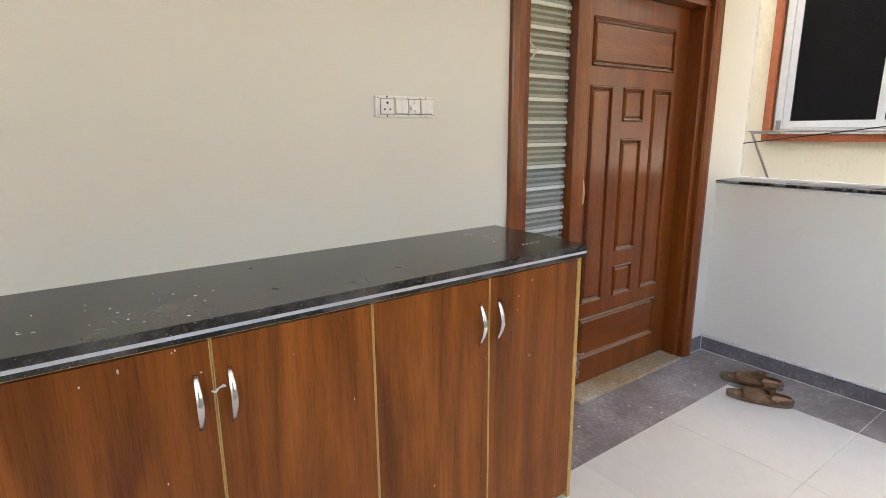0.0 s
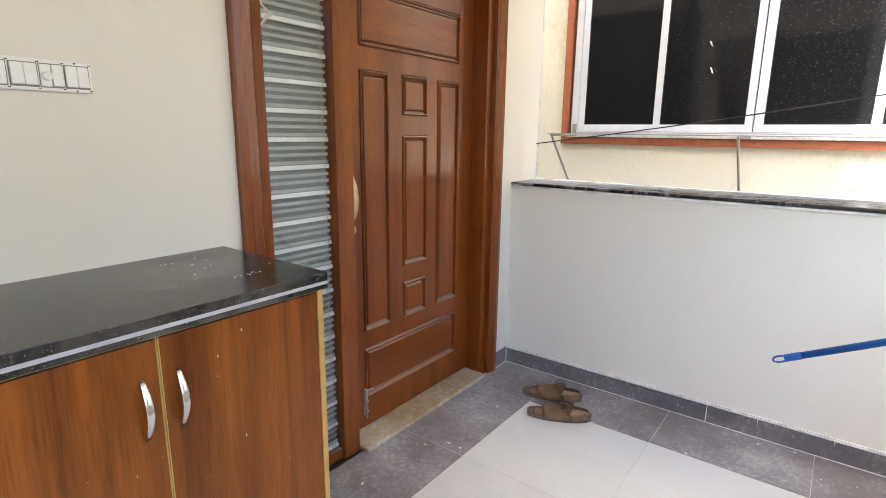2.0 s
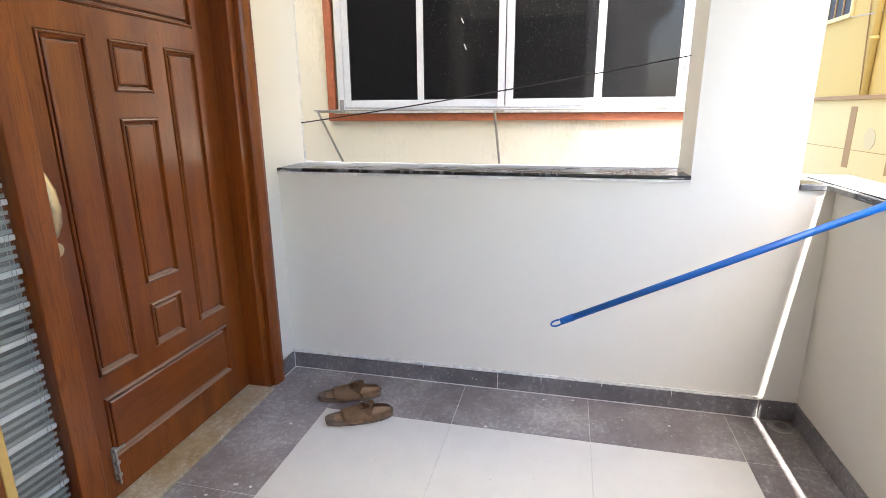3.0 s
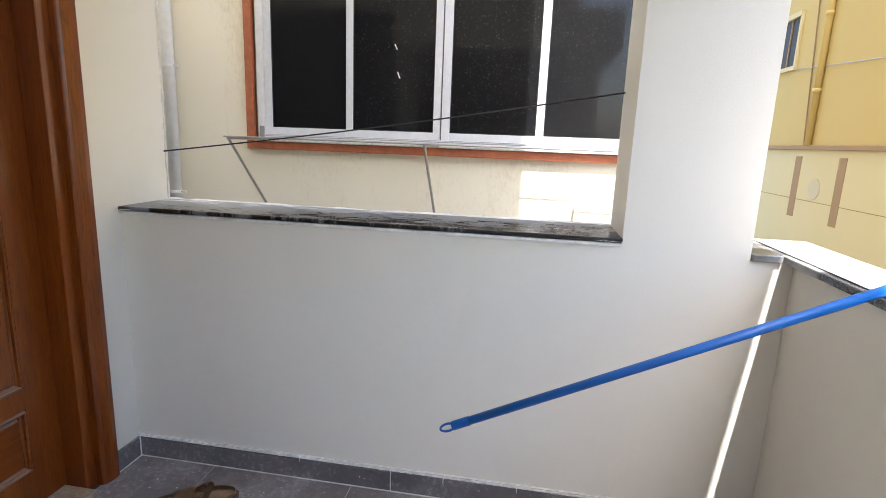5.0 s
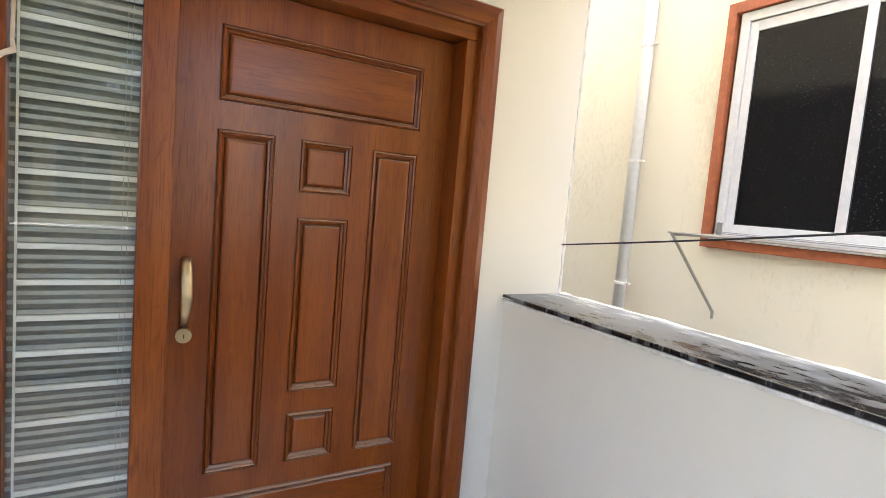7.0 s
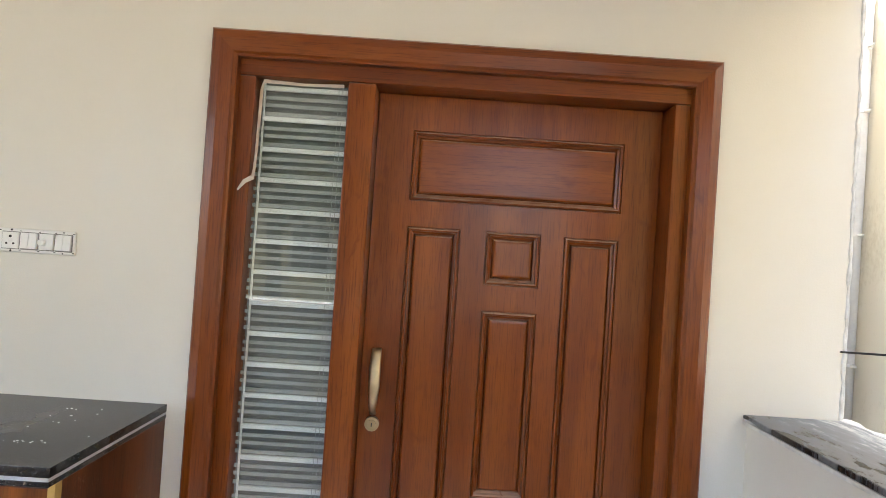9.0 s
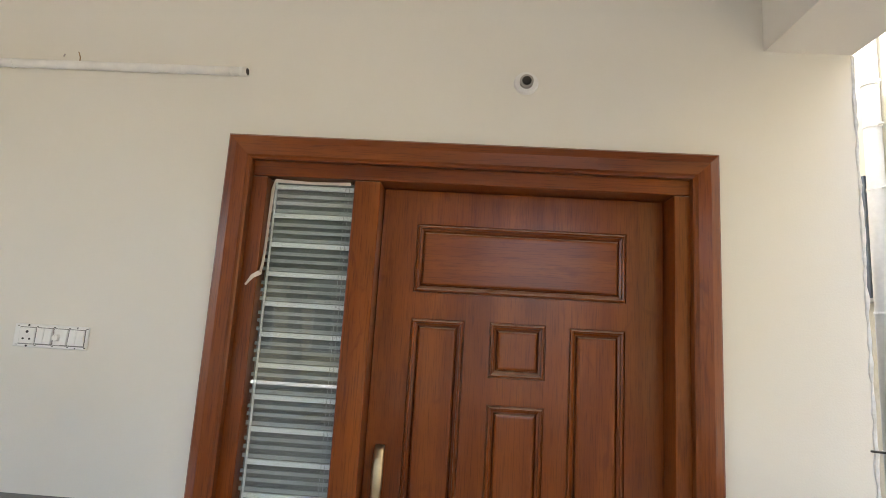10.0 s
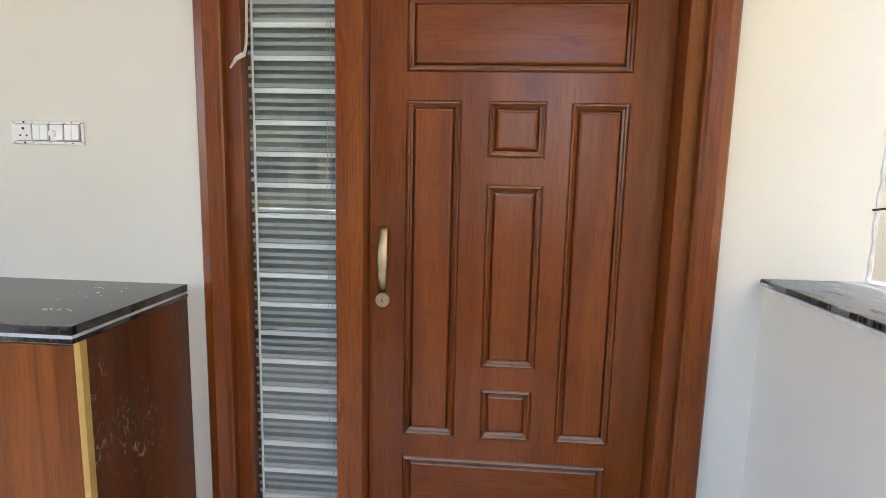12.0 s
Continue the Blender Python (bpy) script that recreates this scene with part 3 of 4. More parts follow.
tagged(obj("coping_bed", boxes((1.688, 1.99, -1.91, 0.0, 1.053, 1.0645), bevel=0.002), CEMENT), "rough white cement bed under the granite slab", "cement", kind="structure")
rng = random.Random(2)
tagged(obj("coping_bead", sweep([(2.004, 0.0 - 1.91 * k / 60, 1.080) for k in range(61)], [0.008 + 0.012 * rng.random() for k in range(61)], 8, (1.2, 0.45)), CEMENT), "ragged white cement along the back of the slab", "cement", kind="structure")
for y0, y1, h in ((-0.075, 0.0, 0.013), (-1.91, -1.82, 0.010)):
    k = [y0 + (y1 - y0) * j / 12 for j in range(13)]
    tagged(obj("plaster_patch", sweep([(1.6865, y, 1.070 + 0.002 * rng.random()) for y in k], [0.0015 + h * 0.5 * math.sin(math.pi * (0.06 + 0.88 * j / 12)) * rng.uniform(0.8, 1) for j in range(13)], 8, (1.0, 0.3)), CEMENT), "white plaster chip on the granite edge", "cement", kind="structure")
rng = random.Random(3)
tagged(obj("corner_edge", sweep([(1.985 + 0.004 * rng.random(), 0.002, 1.085 + 1.42 * k / 50) for k in range(51)], [0.004 + 0.005 * rng.random() for k in range(51)], 7), CEMENT), "ragged whitewashed plaster corner", "cement", kind="structure")
slab("coping_south", "white-dusted granite slab on the front parapet", -3.4, 2.01, -2.63, -2.416, 1.034, 1.058, COPING)
tagged(obj("coping_plaster", boxes((-3.4, 2.0, -2.62, -2.434, 1.0595, 1.064), bevel=0.003), CEMENT), "white cement smeared along the parapet slab", "cement", kind="structure")
slab("coping_corner", "short granite slab at the parapet corner", 1.686, 2.01, -2.412, -2.320, 1.034, 1.058, COPING)

# ---- entrance door ----
def panel_bm(x0, x1, z0, z1, y):
    """A raised panel with a moulded border: rings stepping in and out from the leaf's face y."""
    bm = bmesh.new()
    rings = []
    for inset, depth in ((0.0, 0.0), (0.0015, 0.004), (0.003, 0.004), (0.005, -0.004), (0.009, -0.007), (0.013, -0.004), (0.0145, 0.006), (0.021, 0.010), (0.0235, 0.016), (0.026, 0.015), (0.0275, 0.004), (0.031, 0.001), (0.036, 0.000)):
        rings.append([bm.verts.new((x, y + depth, z)) for x, z in ((x0 + inset, z0 + inset), (x1 - inset, z0 + inset), (x1 - inset, z1 - inset), (x0 + inset, z1 - inset))])
    for a, b in zip(rings, rings[1:]):
        for j in range(4):
            bm.faces.new((a[j], a[(j + 1) % 4], b[(j + 1) % 4], b[j]))
    bm.faces.new(rings[-1])
    back = [bm.verts.new((v.co.x, y + 0.024, v.co.z)) for v in rings[0]]
    for j in range(4):
        bm.faces.new((back[j], back[(j + 1) % 4], rings[0][(j + 1) % 4], rings[0][j]))
    bm.faces.new(back[::-1])
    bmesh.ops.recalc_face_normals(bm, faces=bm.faces)
    return bm


def trim_bm(x0, x1, z1, w):
    """A mitred architrave round the doorway: a sloped profile swept up, across and down."""
    bm = bmesh.new()
    prof = [(0.0, 0.0), (0.0, -0.018), (0.006, -0.024), (0.030, -0.028), (w - 0.012, -0.020), (w - 0.006, -0.013), (w, -0.010), (w, 0.06)]
    rings = [[bm.verts.new(f(i, d)) for i, d in prof] for f in (lambda i, d: (x0 + i, d, 0), lambda i, d: (x0 + i, d, z1 - i), lambda i, d: (x1 - i, d, z1 - i), lambda i, d: (x1 - i, d, 0))]
    for a, b in zip(rings, rings[1:]):
        for j in range(len(prof) - 1):
            bm.faces.new((a[j], a[j + 1], b[j + 1], b[j]))
    bmesh.ops.recalc_face_normals(bm, faces=bm.faces)
    return bm


LY = 0.10
door = thing("door_1", "varnished teak entrance door, closed, with raised panels and sidelight", "door", "structure", at=(0.78, 0, 0))
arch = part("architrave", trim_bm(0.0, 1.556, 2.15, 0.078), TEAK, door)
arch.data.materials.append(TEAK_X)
for face in arch.data.polygons:
    xs = [arch.data.vertices[v].co.x for v in face.vertices]
    if max(xs) - min(xs) > 1.0:
        face.material_index = 1
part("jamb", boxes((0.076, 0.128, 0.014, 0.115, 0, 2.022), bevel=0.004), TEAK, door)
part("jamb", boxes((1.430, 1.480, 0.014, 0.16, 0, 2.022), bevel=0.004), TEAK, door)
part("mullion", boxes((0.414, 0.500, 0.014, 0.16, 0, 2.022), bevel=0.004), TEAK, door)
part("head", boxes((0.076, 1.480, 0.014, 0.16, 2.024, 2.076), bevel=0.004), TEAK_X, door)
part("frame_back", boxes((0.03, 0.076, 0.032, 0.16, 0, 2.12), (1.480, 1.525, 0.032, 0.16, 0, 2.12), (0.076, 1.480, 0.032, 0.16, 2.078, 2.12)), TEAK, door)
PANELS = [(0.619, 1.309, 1.678, 1.906), (0.619, 0.794, 0.482, 1.594), (0.876, 1.056, 1.419, 1.594), (0.877, 1.056, 0.732, 1.336), (0.880, 1.049, 0.480, 0.657), (1.130, 1.307, 0.480, 1.591), (0.619, 1.305, 0.165, 0.404)]


def leaf_bm():
    """The leaf's stiles and rails, a grid of blocks that leaves the panels free."""
    xs = sorted({0.503, 1.427, *[v for p in PANELS for v in p[:2]]})
    zs = sorted({0.026, 2.020, *[v for p in PANELS for v in p[2:]]})
    bm = bmesh.new()
    vert = {}

    def at(x, y, z):
        key = (round(x, 4), round(y, 4), round(z, 4))
        if key not in vert:
            vert[key] = bm.verts.new(key)
        return vert[key]
    for xa, xb in zip(xs, xs[1:]):
        for za, zb in zip(zs, zs[1:]):
            cx, cz = (xa + xb) / 2, (za + zb) / 2
            if not any(p[0] < cx < p[1] and p[2] < cz < p[3] for p in PANELS):
                bm.faces.new((at(xa, LY, za), at(xb, LY, za), at(xb, LY, zb), at(xa, LY, zb)))
    ret = bmesh.ops.extrude_face_region(bm, geom=list(bm.faces))
    bmesh.ops.translate(bm, verts=[v for v in ret["geom"] if isinstance(v, bmesh.types.BMVert)], vec=(0, 0.038, 0))
    bmesh.ops.recalc_face_normals(bm, faces=bm.faces)
    return bm


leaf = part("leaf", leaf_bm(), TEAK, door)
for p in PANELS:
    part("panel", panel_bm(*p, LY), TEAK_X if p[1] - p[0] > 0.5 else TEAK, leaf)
handle = [(0.549, 0.099, 1.191), (0.549, 0.088, 1.176), (0.550, 0.069, 1.133), (0.551, 0.061, 1.078), (0.550, 0.064, 1.034), (0.549, 0.077, 0.998), (0.549, 0.097, 0.982)]
part("door_handle", sweep(handle, [0.015, 0.016, 0.018, 0.018, 0.015, 0.011, 0.012], 14, (1.0, 0.5)), BRASS, leaf, "antique brass pull handle", True)
bm = bmesh.new()
rod(bm, (0.549, 0.101, 0.952), (0.549, 0.083, 0.952), 0.023, 24)
rod(bm, (0.549, 0.085, 0.952), (0.549, 0.078, 0.952), 0.014, 24)
part("lock", bm, BRASS, leaf, "round brass keyhole rose")
part("keyhole", boxes((0.5475, 0.5505, 0.0772, 0.0785, 0.946, 0.958)), DARK, leaf)
part("bolt", boxes((0.608, 0.628, 0.096, 0.1015, 0.085, 0.215), bevel=0.0015), STEEL, leaf, "small dark steel door bolt")
bm = bmesh.new()
rod(bm, (0.618, 0.089, 0.07), (0.618, 0.089, 0.21), 0.0045, 10)
for z in (0.10, 0.15, 0.20):
    box(bm, 0.610, 0.626, 0.083, 0.0965, z, z + 0.012, bevel=0.001)
rod(bm, (0.618, 0.089, 0.206), (0.642, 0.070, 0.216), 0.005, 10)
part("bolt_rod", bm, STEEL, leaf)
part("threshold", boxes((0.502, 1.428, -0.032, 0.16, 0.0, 0.02), bevel=0.004), MARBLE, door, "worn yellow marble threshold")
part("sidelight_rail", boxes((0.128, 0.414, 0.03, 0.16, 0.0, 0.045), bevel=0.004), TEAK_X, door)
pane = part("sidelight_glass", boxes((0.126, 0.416, 0.040, 0.045, 0.044, 2.026)), GLASS, door, "clear sidelight glass")
pane.visible_shadow = False

blind = thing("window_blind", "white and grey striped blind behind the sidelight glass", "blind", at=(0.27, 0.055, 2.0))
part("backing", boxes((0.1285, 0.4135, 0.076, 0.078, 0.048, 2.022)), BLIND_BACK, blind, "grey backing cloth")
for k in range(21):
    z = 2.0055 - 0.0970 * k
    part("white_slat", boxes((0.146, 0.4125, 0.051, 0.062, z - 0.015, z), bevel=0.002), BLIND, blind)
    for dz, h in ((-0.015, 0.012), (0.031, 0.011), (0.055, 0.011)):
        if 0.065 < z - dz < 2.02:
            part("grey_slat", boxes((0.1285, 0.4125, 0.058, 0.061, z - dz - h, z - dz)), BLIND_GREY, blind)
part("side_strip", boxes((0.143, 0.1485, 0.0500, 0.0565, 0.052, 2.018), bevel=0.001), BLIND, blind, "white upright strip")
for x in (0.380, 0.392):
    bm = bmesh.new()
    rod(bm, (x, 0.048, 0.05), (x, 0.048, 2.02), 0.0009, 6)
    part("cord", bm, BLIND_GREY, blind)
tape = sweep([(0.397, 0.038, 2.014), (0.27, 0.037, 2.010), (0.147, 0.037, 2.014), (0.141, 0.037, 1.986), (0.139, 0.036, 1.89), (0.138, 0.034, 1.79), (0.138, 0.026, 1.735), (0.144, 0.002, 1.710), (0.148, -0.012, 1.704), (0.126, -0.016, 1.690), (0.106, -0.014, 1.663)], [0.006, 0.005, 0.007, 0.006, 0.005, 0.005, 0.005, 0.006, 0.009, 0.007, 0.003], 8, (0.9, 0.16))
tagged(obj("masking_tape", tape, TAPE), "peeling strip of beige masking tape on the sidelight", "tape")

# ---- shoe cabinets and worktop ----
def cabinet(x0, x1, gap, label, end):
    c = thing("shoe_cabinet", label, "cabinet", group="shoe cabinets", at=((x0 + x1) / 2, -0.2, 0))
    part("body", boxes((x0, x1 - (0.006 if end else 0), -0.437, -0.002, 0.0, 0.9565), bevel=0.002), LAMINATE, c)
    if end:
        part("side_panel", boxes((x1 - 0.0055, x1 + 0.001, -0.4375, -0.002, 0.0, 0.9565), bevel=0.001), LAMINATE_SHADED, c, "scuffed walnut side panel with its shade put into the colour")
    part("edge_band", boxes(*(((x1 - 0.014, x1 + 0.002, -0.459, -0.438, 0.0, 0.9565),) if end else ()), (x0 + 0.004, x1 - 0.015, -0.455, -0.438, 0.947, 0.9565)), GOLD, c, "gold edge banding")
    for a, b, hx in ((x0 + 0.0035, gap - 0.0035, gap - 0.037), (gap + 0.0035, x1 - (0.0145 if end else 0.0035), gap + 0.034)):
        d = part("door", boxes((a, b, -0.457, -0.439, 0.03, 0.944), bevel=0.0015), LAMINATE, c)
        part("edge_band", boxes((a - 0.0025, a, -0.4565, -0.439, 0.03, 0.947), (b, b + 0.0025, -0.4565, -0.439, 0.03, 0.947)), GOLD, d, "gold edge banding")
        pts = [(hx, -0.457 - 0.026 * math.sin(math.pi * j / 10), 0.872 - 0.133 * j / 10) for j in range(11)]
        part("handle", sweep(pts, [0.0035 + 0.0022 * math.sin(math.pi * j / 10) for j in range(11)], 10, (1.5, 0.8)), CHROME, d, "curved chrome handle", True)
    return c


tidy = cabinet(-0.883, -0.067, -0.481, "walnut laminate shoe cabinet with gold edges beside the door", True)
scuffed = cabinet(-1.683, -0.883, -1.281, "scuffed walnut laminate shoe cabinet with paint specks", False)


def fleck(x, y, z, a, b, parent):
    """A low blob of dried paint on an upright face."""
    bm = bmesh.new()
    ring = [bm.verts.new((x + a * rng.uniform(0.7, 1.2) * math.cos(k * 0.7), y, z + b * rng.uniform(0.7, 1.2) * math.sin(k * 0.7))) for k in range(9)]
    mid = bm.verts.new((x, y - 0.0015, z))
    for k in range(9):
        bm.faces.new((ring[k], ring[(k + 1) % 9], mid))
    return part("paint_fleck", bm, CEMENT, parent, "dried white paint fleck")


rng = random.Random(21)
for x, z, a, b in ((-1.456, 0.918, 0.0025, 0.006), (-1.522, 0.905, 0.002, 0.003), (-1.35, 0.937, 0.0016, 0.0026), (-1.357, 0.933, 0.0016, 0.002), (-1.305, 0.875, 0.003, 0.0013), (-1.099, 0.862, 0.0013, 0.002)):
    fleck(x, -0.4572, z, a, b, scuffed)
for x, z, a, b in ((-0.299, 0.908, 0.0016, 0.003), (-0.359, 0.865, 0.0014, 0.0035), (-0.305, 0.647, 0.002, 0.004)):
    fleck(x, -0.4572, z, a, b, tidy)
part("paper_scrap", sweep([(-1.289, -0.4585, 0.825), (-1.281, -0.461, 0.822), (-1.273, -0.461, 0.83), (-1.263, -0.46, 0.832), (-1.258, -0.459, 0.828)], [0.002, 0.0035, 0.002, 0.004, 0.0015], 7, (1, 0.5)), CEMENT, scuffed, "torn white paper scrap in the door gap")
top = thing("worktop", "polished black granite worktop with a white edge stripe", "worktop", at=(-0.9, -0.22, 0.955))
part("slab", boxes((-1.75, -0.064, -0.481, -0.001, 0.9575, 0.9695), (-1.75, -0.064, -0.481, -0.001, 0.9775, 1.000), bevel=0.0012), GRANITE, top)
part("stripe", boxes((-1.748, -0.0655, -0.4805, -0.003, 0.969, 0.978)), INLAY, top, "white stripe round the edge")
bm = bmesh.new()
rod(bm, (-1.086, -0.105, 0.9995), (-1.086, -0.105, 1.0008), 0.006, 14)
part("chip", bm, DARK, top, "small dark chip in the polish")
bm = bmesh.new()
for k in range(46):
    x, y = (rng.gauss(-0.215, 0.03), rng.gauss(-0.348, 0.006)) if k < 12 else (rng.uniform(-1.7, -1.15), rng.uniform(-0.44, -0.2)) if k < 34 else (rng.uniform(-0.3, -0.08), rng.uniform(-0.3, -0.05))
    q = rng.choice((0.0012, 0.0018, 0.0025))
    bmesh.ops.create_icosphere(bm, subdivisions=1, radius=q, matrix=Matrix.Translation((x, y, 1.0003)) @ Matrix.Diagonal((rng.uniform(0.8, 2.2), 1, 0.5, 1)))
tagged(obj("plaster_crumbs", bm, CEMENT), "pale plaster crumbs scattered on the granite worktop", "debris", kind="stuff")

# ---- fittings on the wall ----
sp = thing("switch_plate", "white switch plate with socket, switches and fan dial", "switch", at=(-0.515, 0, 1.4600))
part("plate", boxes((-0.64, -0.392, -0.010, 0, 1.4200, 1.500), bevel=0.004), SWITCH, sp)
for x0, x1 in ((-0.6205, -0.5645), (-0.5615, -0.5055), (-0.5035, -0.4545), (-0.4525, -0.3985)):
    # Proud grey strip: the shadow gap round the module put into colour.
    part("recess", boxes((x0, x1, -0.0108, -0.009, 1.4300, 1.4895)), GREY, sp, "grey strip painted for the shadow gap round a module")
part("socket", boxes((-0.6185, -0.5665, -0.014, -0.009, 1.4325, 1.4870), bevel=0.002), SWITCH, sp)
bm = bmesh.new()
for dx, dz in ((0, 0.013), (-0.011, -0.011), (0.011, -0.011)):
    rod(bm, (-0.5925 + dx, -0.0135, 1.4600 + dz), (-0.5925 + dx, -0.0146, 1.4600 + dz), 0.0048 if dz > 0 else 0.0036, 12)
part("socket_holes", bm, DARK, sp, "dark socket holes")


def rocker_bm(x0, x1):
    """A rocker whose lower edge stands proud."""
    bm = boxes((x0, x1, -0.0155, -0.009, 1.4345, 1.4870), bevel=0.0015)
    for v in bm.verts:
        if v.co.y < -0.012 and v.co.z < 1.446:
            v.co.y -= 0.003
    return bm


for x0, x1 in ((-0.5590, -0.5345), (-0.5338, -0.5085), (-0.4785, -0.4565), (-0.4500, -0.4262), (-0.4255, -0.4015)):
    part("rocker", rocker_bm(x0, x1), SWITCH, sp)
part("dial_base", boxes((-0.5015, -0.4795, -0.0135, -0.009, 1.4325, 1.4870), bevel=0.0015), SWITCH, sp)
bm = bmesh.new()
rod(bm, (-0.489, -0.011, 1.4580), (-0.489, -0.025, 1.4580), 0.0125, 20, 0.010)
part("dial", bm, SWITCH, sp)
for x in (-0.627, -0.563, -0.5045, -0.4535, -0.3960):
    for zz in (1.4910, 1.4265):
        part("slot", boxes((x - 0.003, x + 0.003, -0.0106, -0.009, zz, zz + 0.0022)), DARK, sp)
for x in (-0.592, -0.428):
    for zz in (1.4950, 1.4248):
        bm = bmesh.new()
        rod(bm, (x, -0.009, zz), (x, -0.0112, zz), 0.0034 if x < -0.5 else 0.0022, 10)
        part("screw", bm, DARK, sp)

sp.location = (-0.491, 0, 1.4660)
sp.scale = (0.96, 1, 0.90)

hole = thing("light_point", "round white wall lamp point with a dark socket", "light fitting", at=(0.952, 0, 2.370))
bm = bmesh.new()
rod(bm, (0.952, 0, 2.370), (0.952, -0.008, 2.370), 0.040, 28, 0.036)
part("rose", bm, WHITE_PVC, hole)
bm = bmesh.new()
rod(bm, (0.952, -0.007, 2.370), (0.952, -0.022, 2.370), 0.022, 24)
part("socket", bm, STEEL, hole, "dark metal socket")
bm = bmesh.new()
rod(bm, (0.952, -0.02, 2.370), (0.952, -0.0235, 2.370), 0.015, 20)
part("socket_hole", bm, DARK, hole)
bm = bmesh.new()
rod(bm, (-1.6, -0.014, 2.367), (0.030, -0.014, 2.367), 0.0145, 16)
cond = thing("conduit", "white plastic conduit pipe along the wall, open ended", "pipe", at=(-0.8, 0, 2.367))
part("pipe", bm, WHITE_PVC, cond, smooth=True)
bm = bmesh.new()
rod(bm, (0.029, -0.014, 2.367), (0.0315, -0.014, 2.367), 0.011, 16)
part("open_end", bm, DARK, cond)
for x in (-0.018, 0.012, -0.78):
    bm = bmesh.new()
    rod(bm, (x - 0.006, -0.014, 2.367), (x + 0.006, -0.014, 2.367), 0.0158, 16)
    part("band", bm, WHITE_PVC, cond)
bm = bmesh.new()
rod(bm, (-0.62, 0.0, 2.405), (-0.60, -0.02, 2.402), 0.0022, 6)
tagged(obj("nail", bm, STEEL), "small bent nail in the wall", "nail")
tagged(obj("wire_end", sweep([(-0.56, -0.001, 2.388), (-0.557, -0.006, 2.40), (-0.560, -0.008, 2.412), (-0.567, -0.004, 2.42)], [0.0018] * 4, 6), TAN), "short curled end of wire above the conduit", "wire")

# ---- slippers ----
def slipper(x, y, turn, label):
    s = thing("slipper", label, "slipper", group="pair of slippers", at=(x, y, 0))
    bm = bmesh.new()
    n = 26
    for (za, zb) in ((0.0005, 0.021),):
        lo, hi, rim = [], [], []
        for k in range(n):
            a = 2 * math.pi * k / n
            yy = 0.14 * math.sin(a)
            w = 0.046 + 0.008 * math.sin(a) if math.sin(a) > 0 else 0.046 - 0.006 * abs(math.sin(a)) ** 1.5
            xx = w * math.copysign(abs(math.cos(a)) ** 0.88, math.cos(a)) * (1 + 0.1 * math.sin(2 * a))
            lift = 0.012 * max(0, -math.sin(a)) + 0.006 * max(0, math.sin(a)) ** 3
            lo.append(bm.verts.new((xx * 0.96, yy * 0.98, za + 0.004 * max(0, math.sin(a)) ** 3)))
            hi.append(bm.verts.new((xx, yy, zb + lift)))
            rim.append(bm.verts.new((xx * 0.85, yy * 0.92, zb + lift - 0.003)))
        for k in range(n):
            j = (k + 1) % n
            bm.faces.new((lo[k], lo[j], hi[j], hi[k]))
            bm.faces.new((hi[k], hi[j], rim[j], rim[k]))
        bm.faces.new(lo[::-1])
        bm.faces.new(rim)
    m = pose(x, y, 0, 0, 0, turn) @ Matrix.Diagonal((1.04, 1.1, 1.12, 1))
    bm.transform(m)
    part("sole", bm, SOLE, s)
    bm = bmesh.new()
    vs = [bm.verts.new((0.85 * (0.045 + 0.006 * math.sin(a)) * math.cos(a), 0.128 * math.sin(a), 0.0215 + 0.012 * max(0, -math.sin(a)))) for a in [2 * math.pi * k / 24 for k in range(24)]]
    bm.faces.new(vs)
    bmesh.ops.solidify(bm, geom=list(bm.faces), thickness=-0.003)
    bm.transform(m)
    part("footbed", bm, FOOTBED, s)
    bm = bmesh.new()
    rows = []
    for i, (yy, hh) in enumerate(zip([0.060, 0.052, 0.044, 0.035, 0.026, 0.018], [0.030, 0.034, 0.038, 0.042, 0.045, 0.047])):
        rows.append([bm.verts.new(((0.049 + 0.004 * math.sin(i * 0.6)) * math.cos(math.pi * j / 16) * (1 + 0.025 * math.sin(2.1 * i + j)), yy + (0.016 - 0.007 * i) * math.sin(math.pi * j / 16) - 0.015 * i * abs(math.cos(math.pi * j / 16)) ** 3, 0.014 + hh * math.sin(math.pi * j / 16) ** 0.7)) for j in range(17)])
    for a, b in zip(rows, rows[1:]):
        for j in range(16):
            bm.faces.new((a[j], a[j + 1], b[j + 1], b[j]))
    bmesh.ops.solidify(bm, geom=list(bm.faces), thickness=0.004)
    bm.transform(m)
    part("upper", bm, BROWN, s, smooth=True)
    for name, low, high, tilt in (("heel_strap", 0.024, 0.043, 0.0), ("instep_strap", 0.042, 0.060, 1.0)):
        bm = bmesh.new()
        rows = []
        for j in range(21):
            a = math.pi * j / 20
            if tilt:
                x, y, up = 0.047 * math.cos(a), -0.020 - 0.030 * math.sin(a) ** 2 + 0.012 * math.cos(a), 0.016 * math.sin(a)
                rows.append([bm.verts.new((x, y + 0.011, low * math.sin(a) ** 0.6 + 0.012 + up)), bm.verts.new((x * 1.02, y - 0.011, low * math.sin(a) ** 0.6 + 0.012 + up + 0.004))])
            else:
                x, y = 0.046 * math.cos(a), -0.035 - 0.098 * math.sin(a) ** 0.75
                sag = 0.010 * abs(math.cos(a))
                rows.append([bm.verts.new((x, y, low - sag)), bm.verts.new((x * 0.94, y + 0.005 * math.sin(a), high - 0.4 * sag))])
        for a, b in zip(rows, rows[1:]):
            bm.faces.new((a[0], b[0], b[1], a[1]))
        bmesh.ops.solidify(bm, geom=list(bm.faces), thickness=0.004)
        bm.transform(m)
        part(name, bm, BROWN, s, smooth=True)
    return s


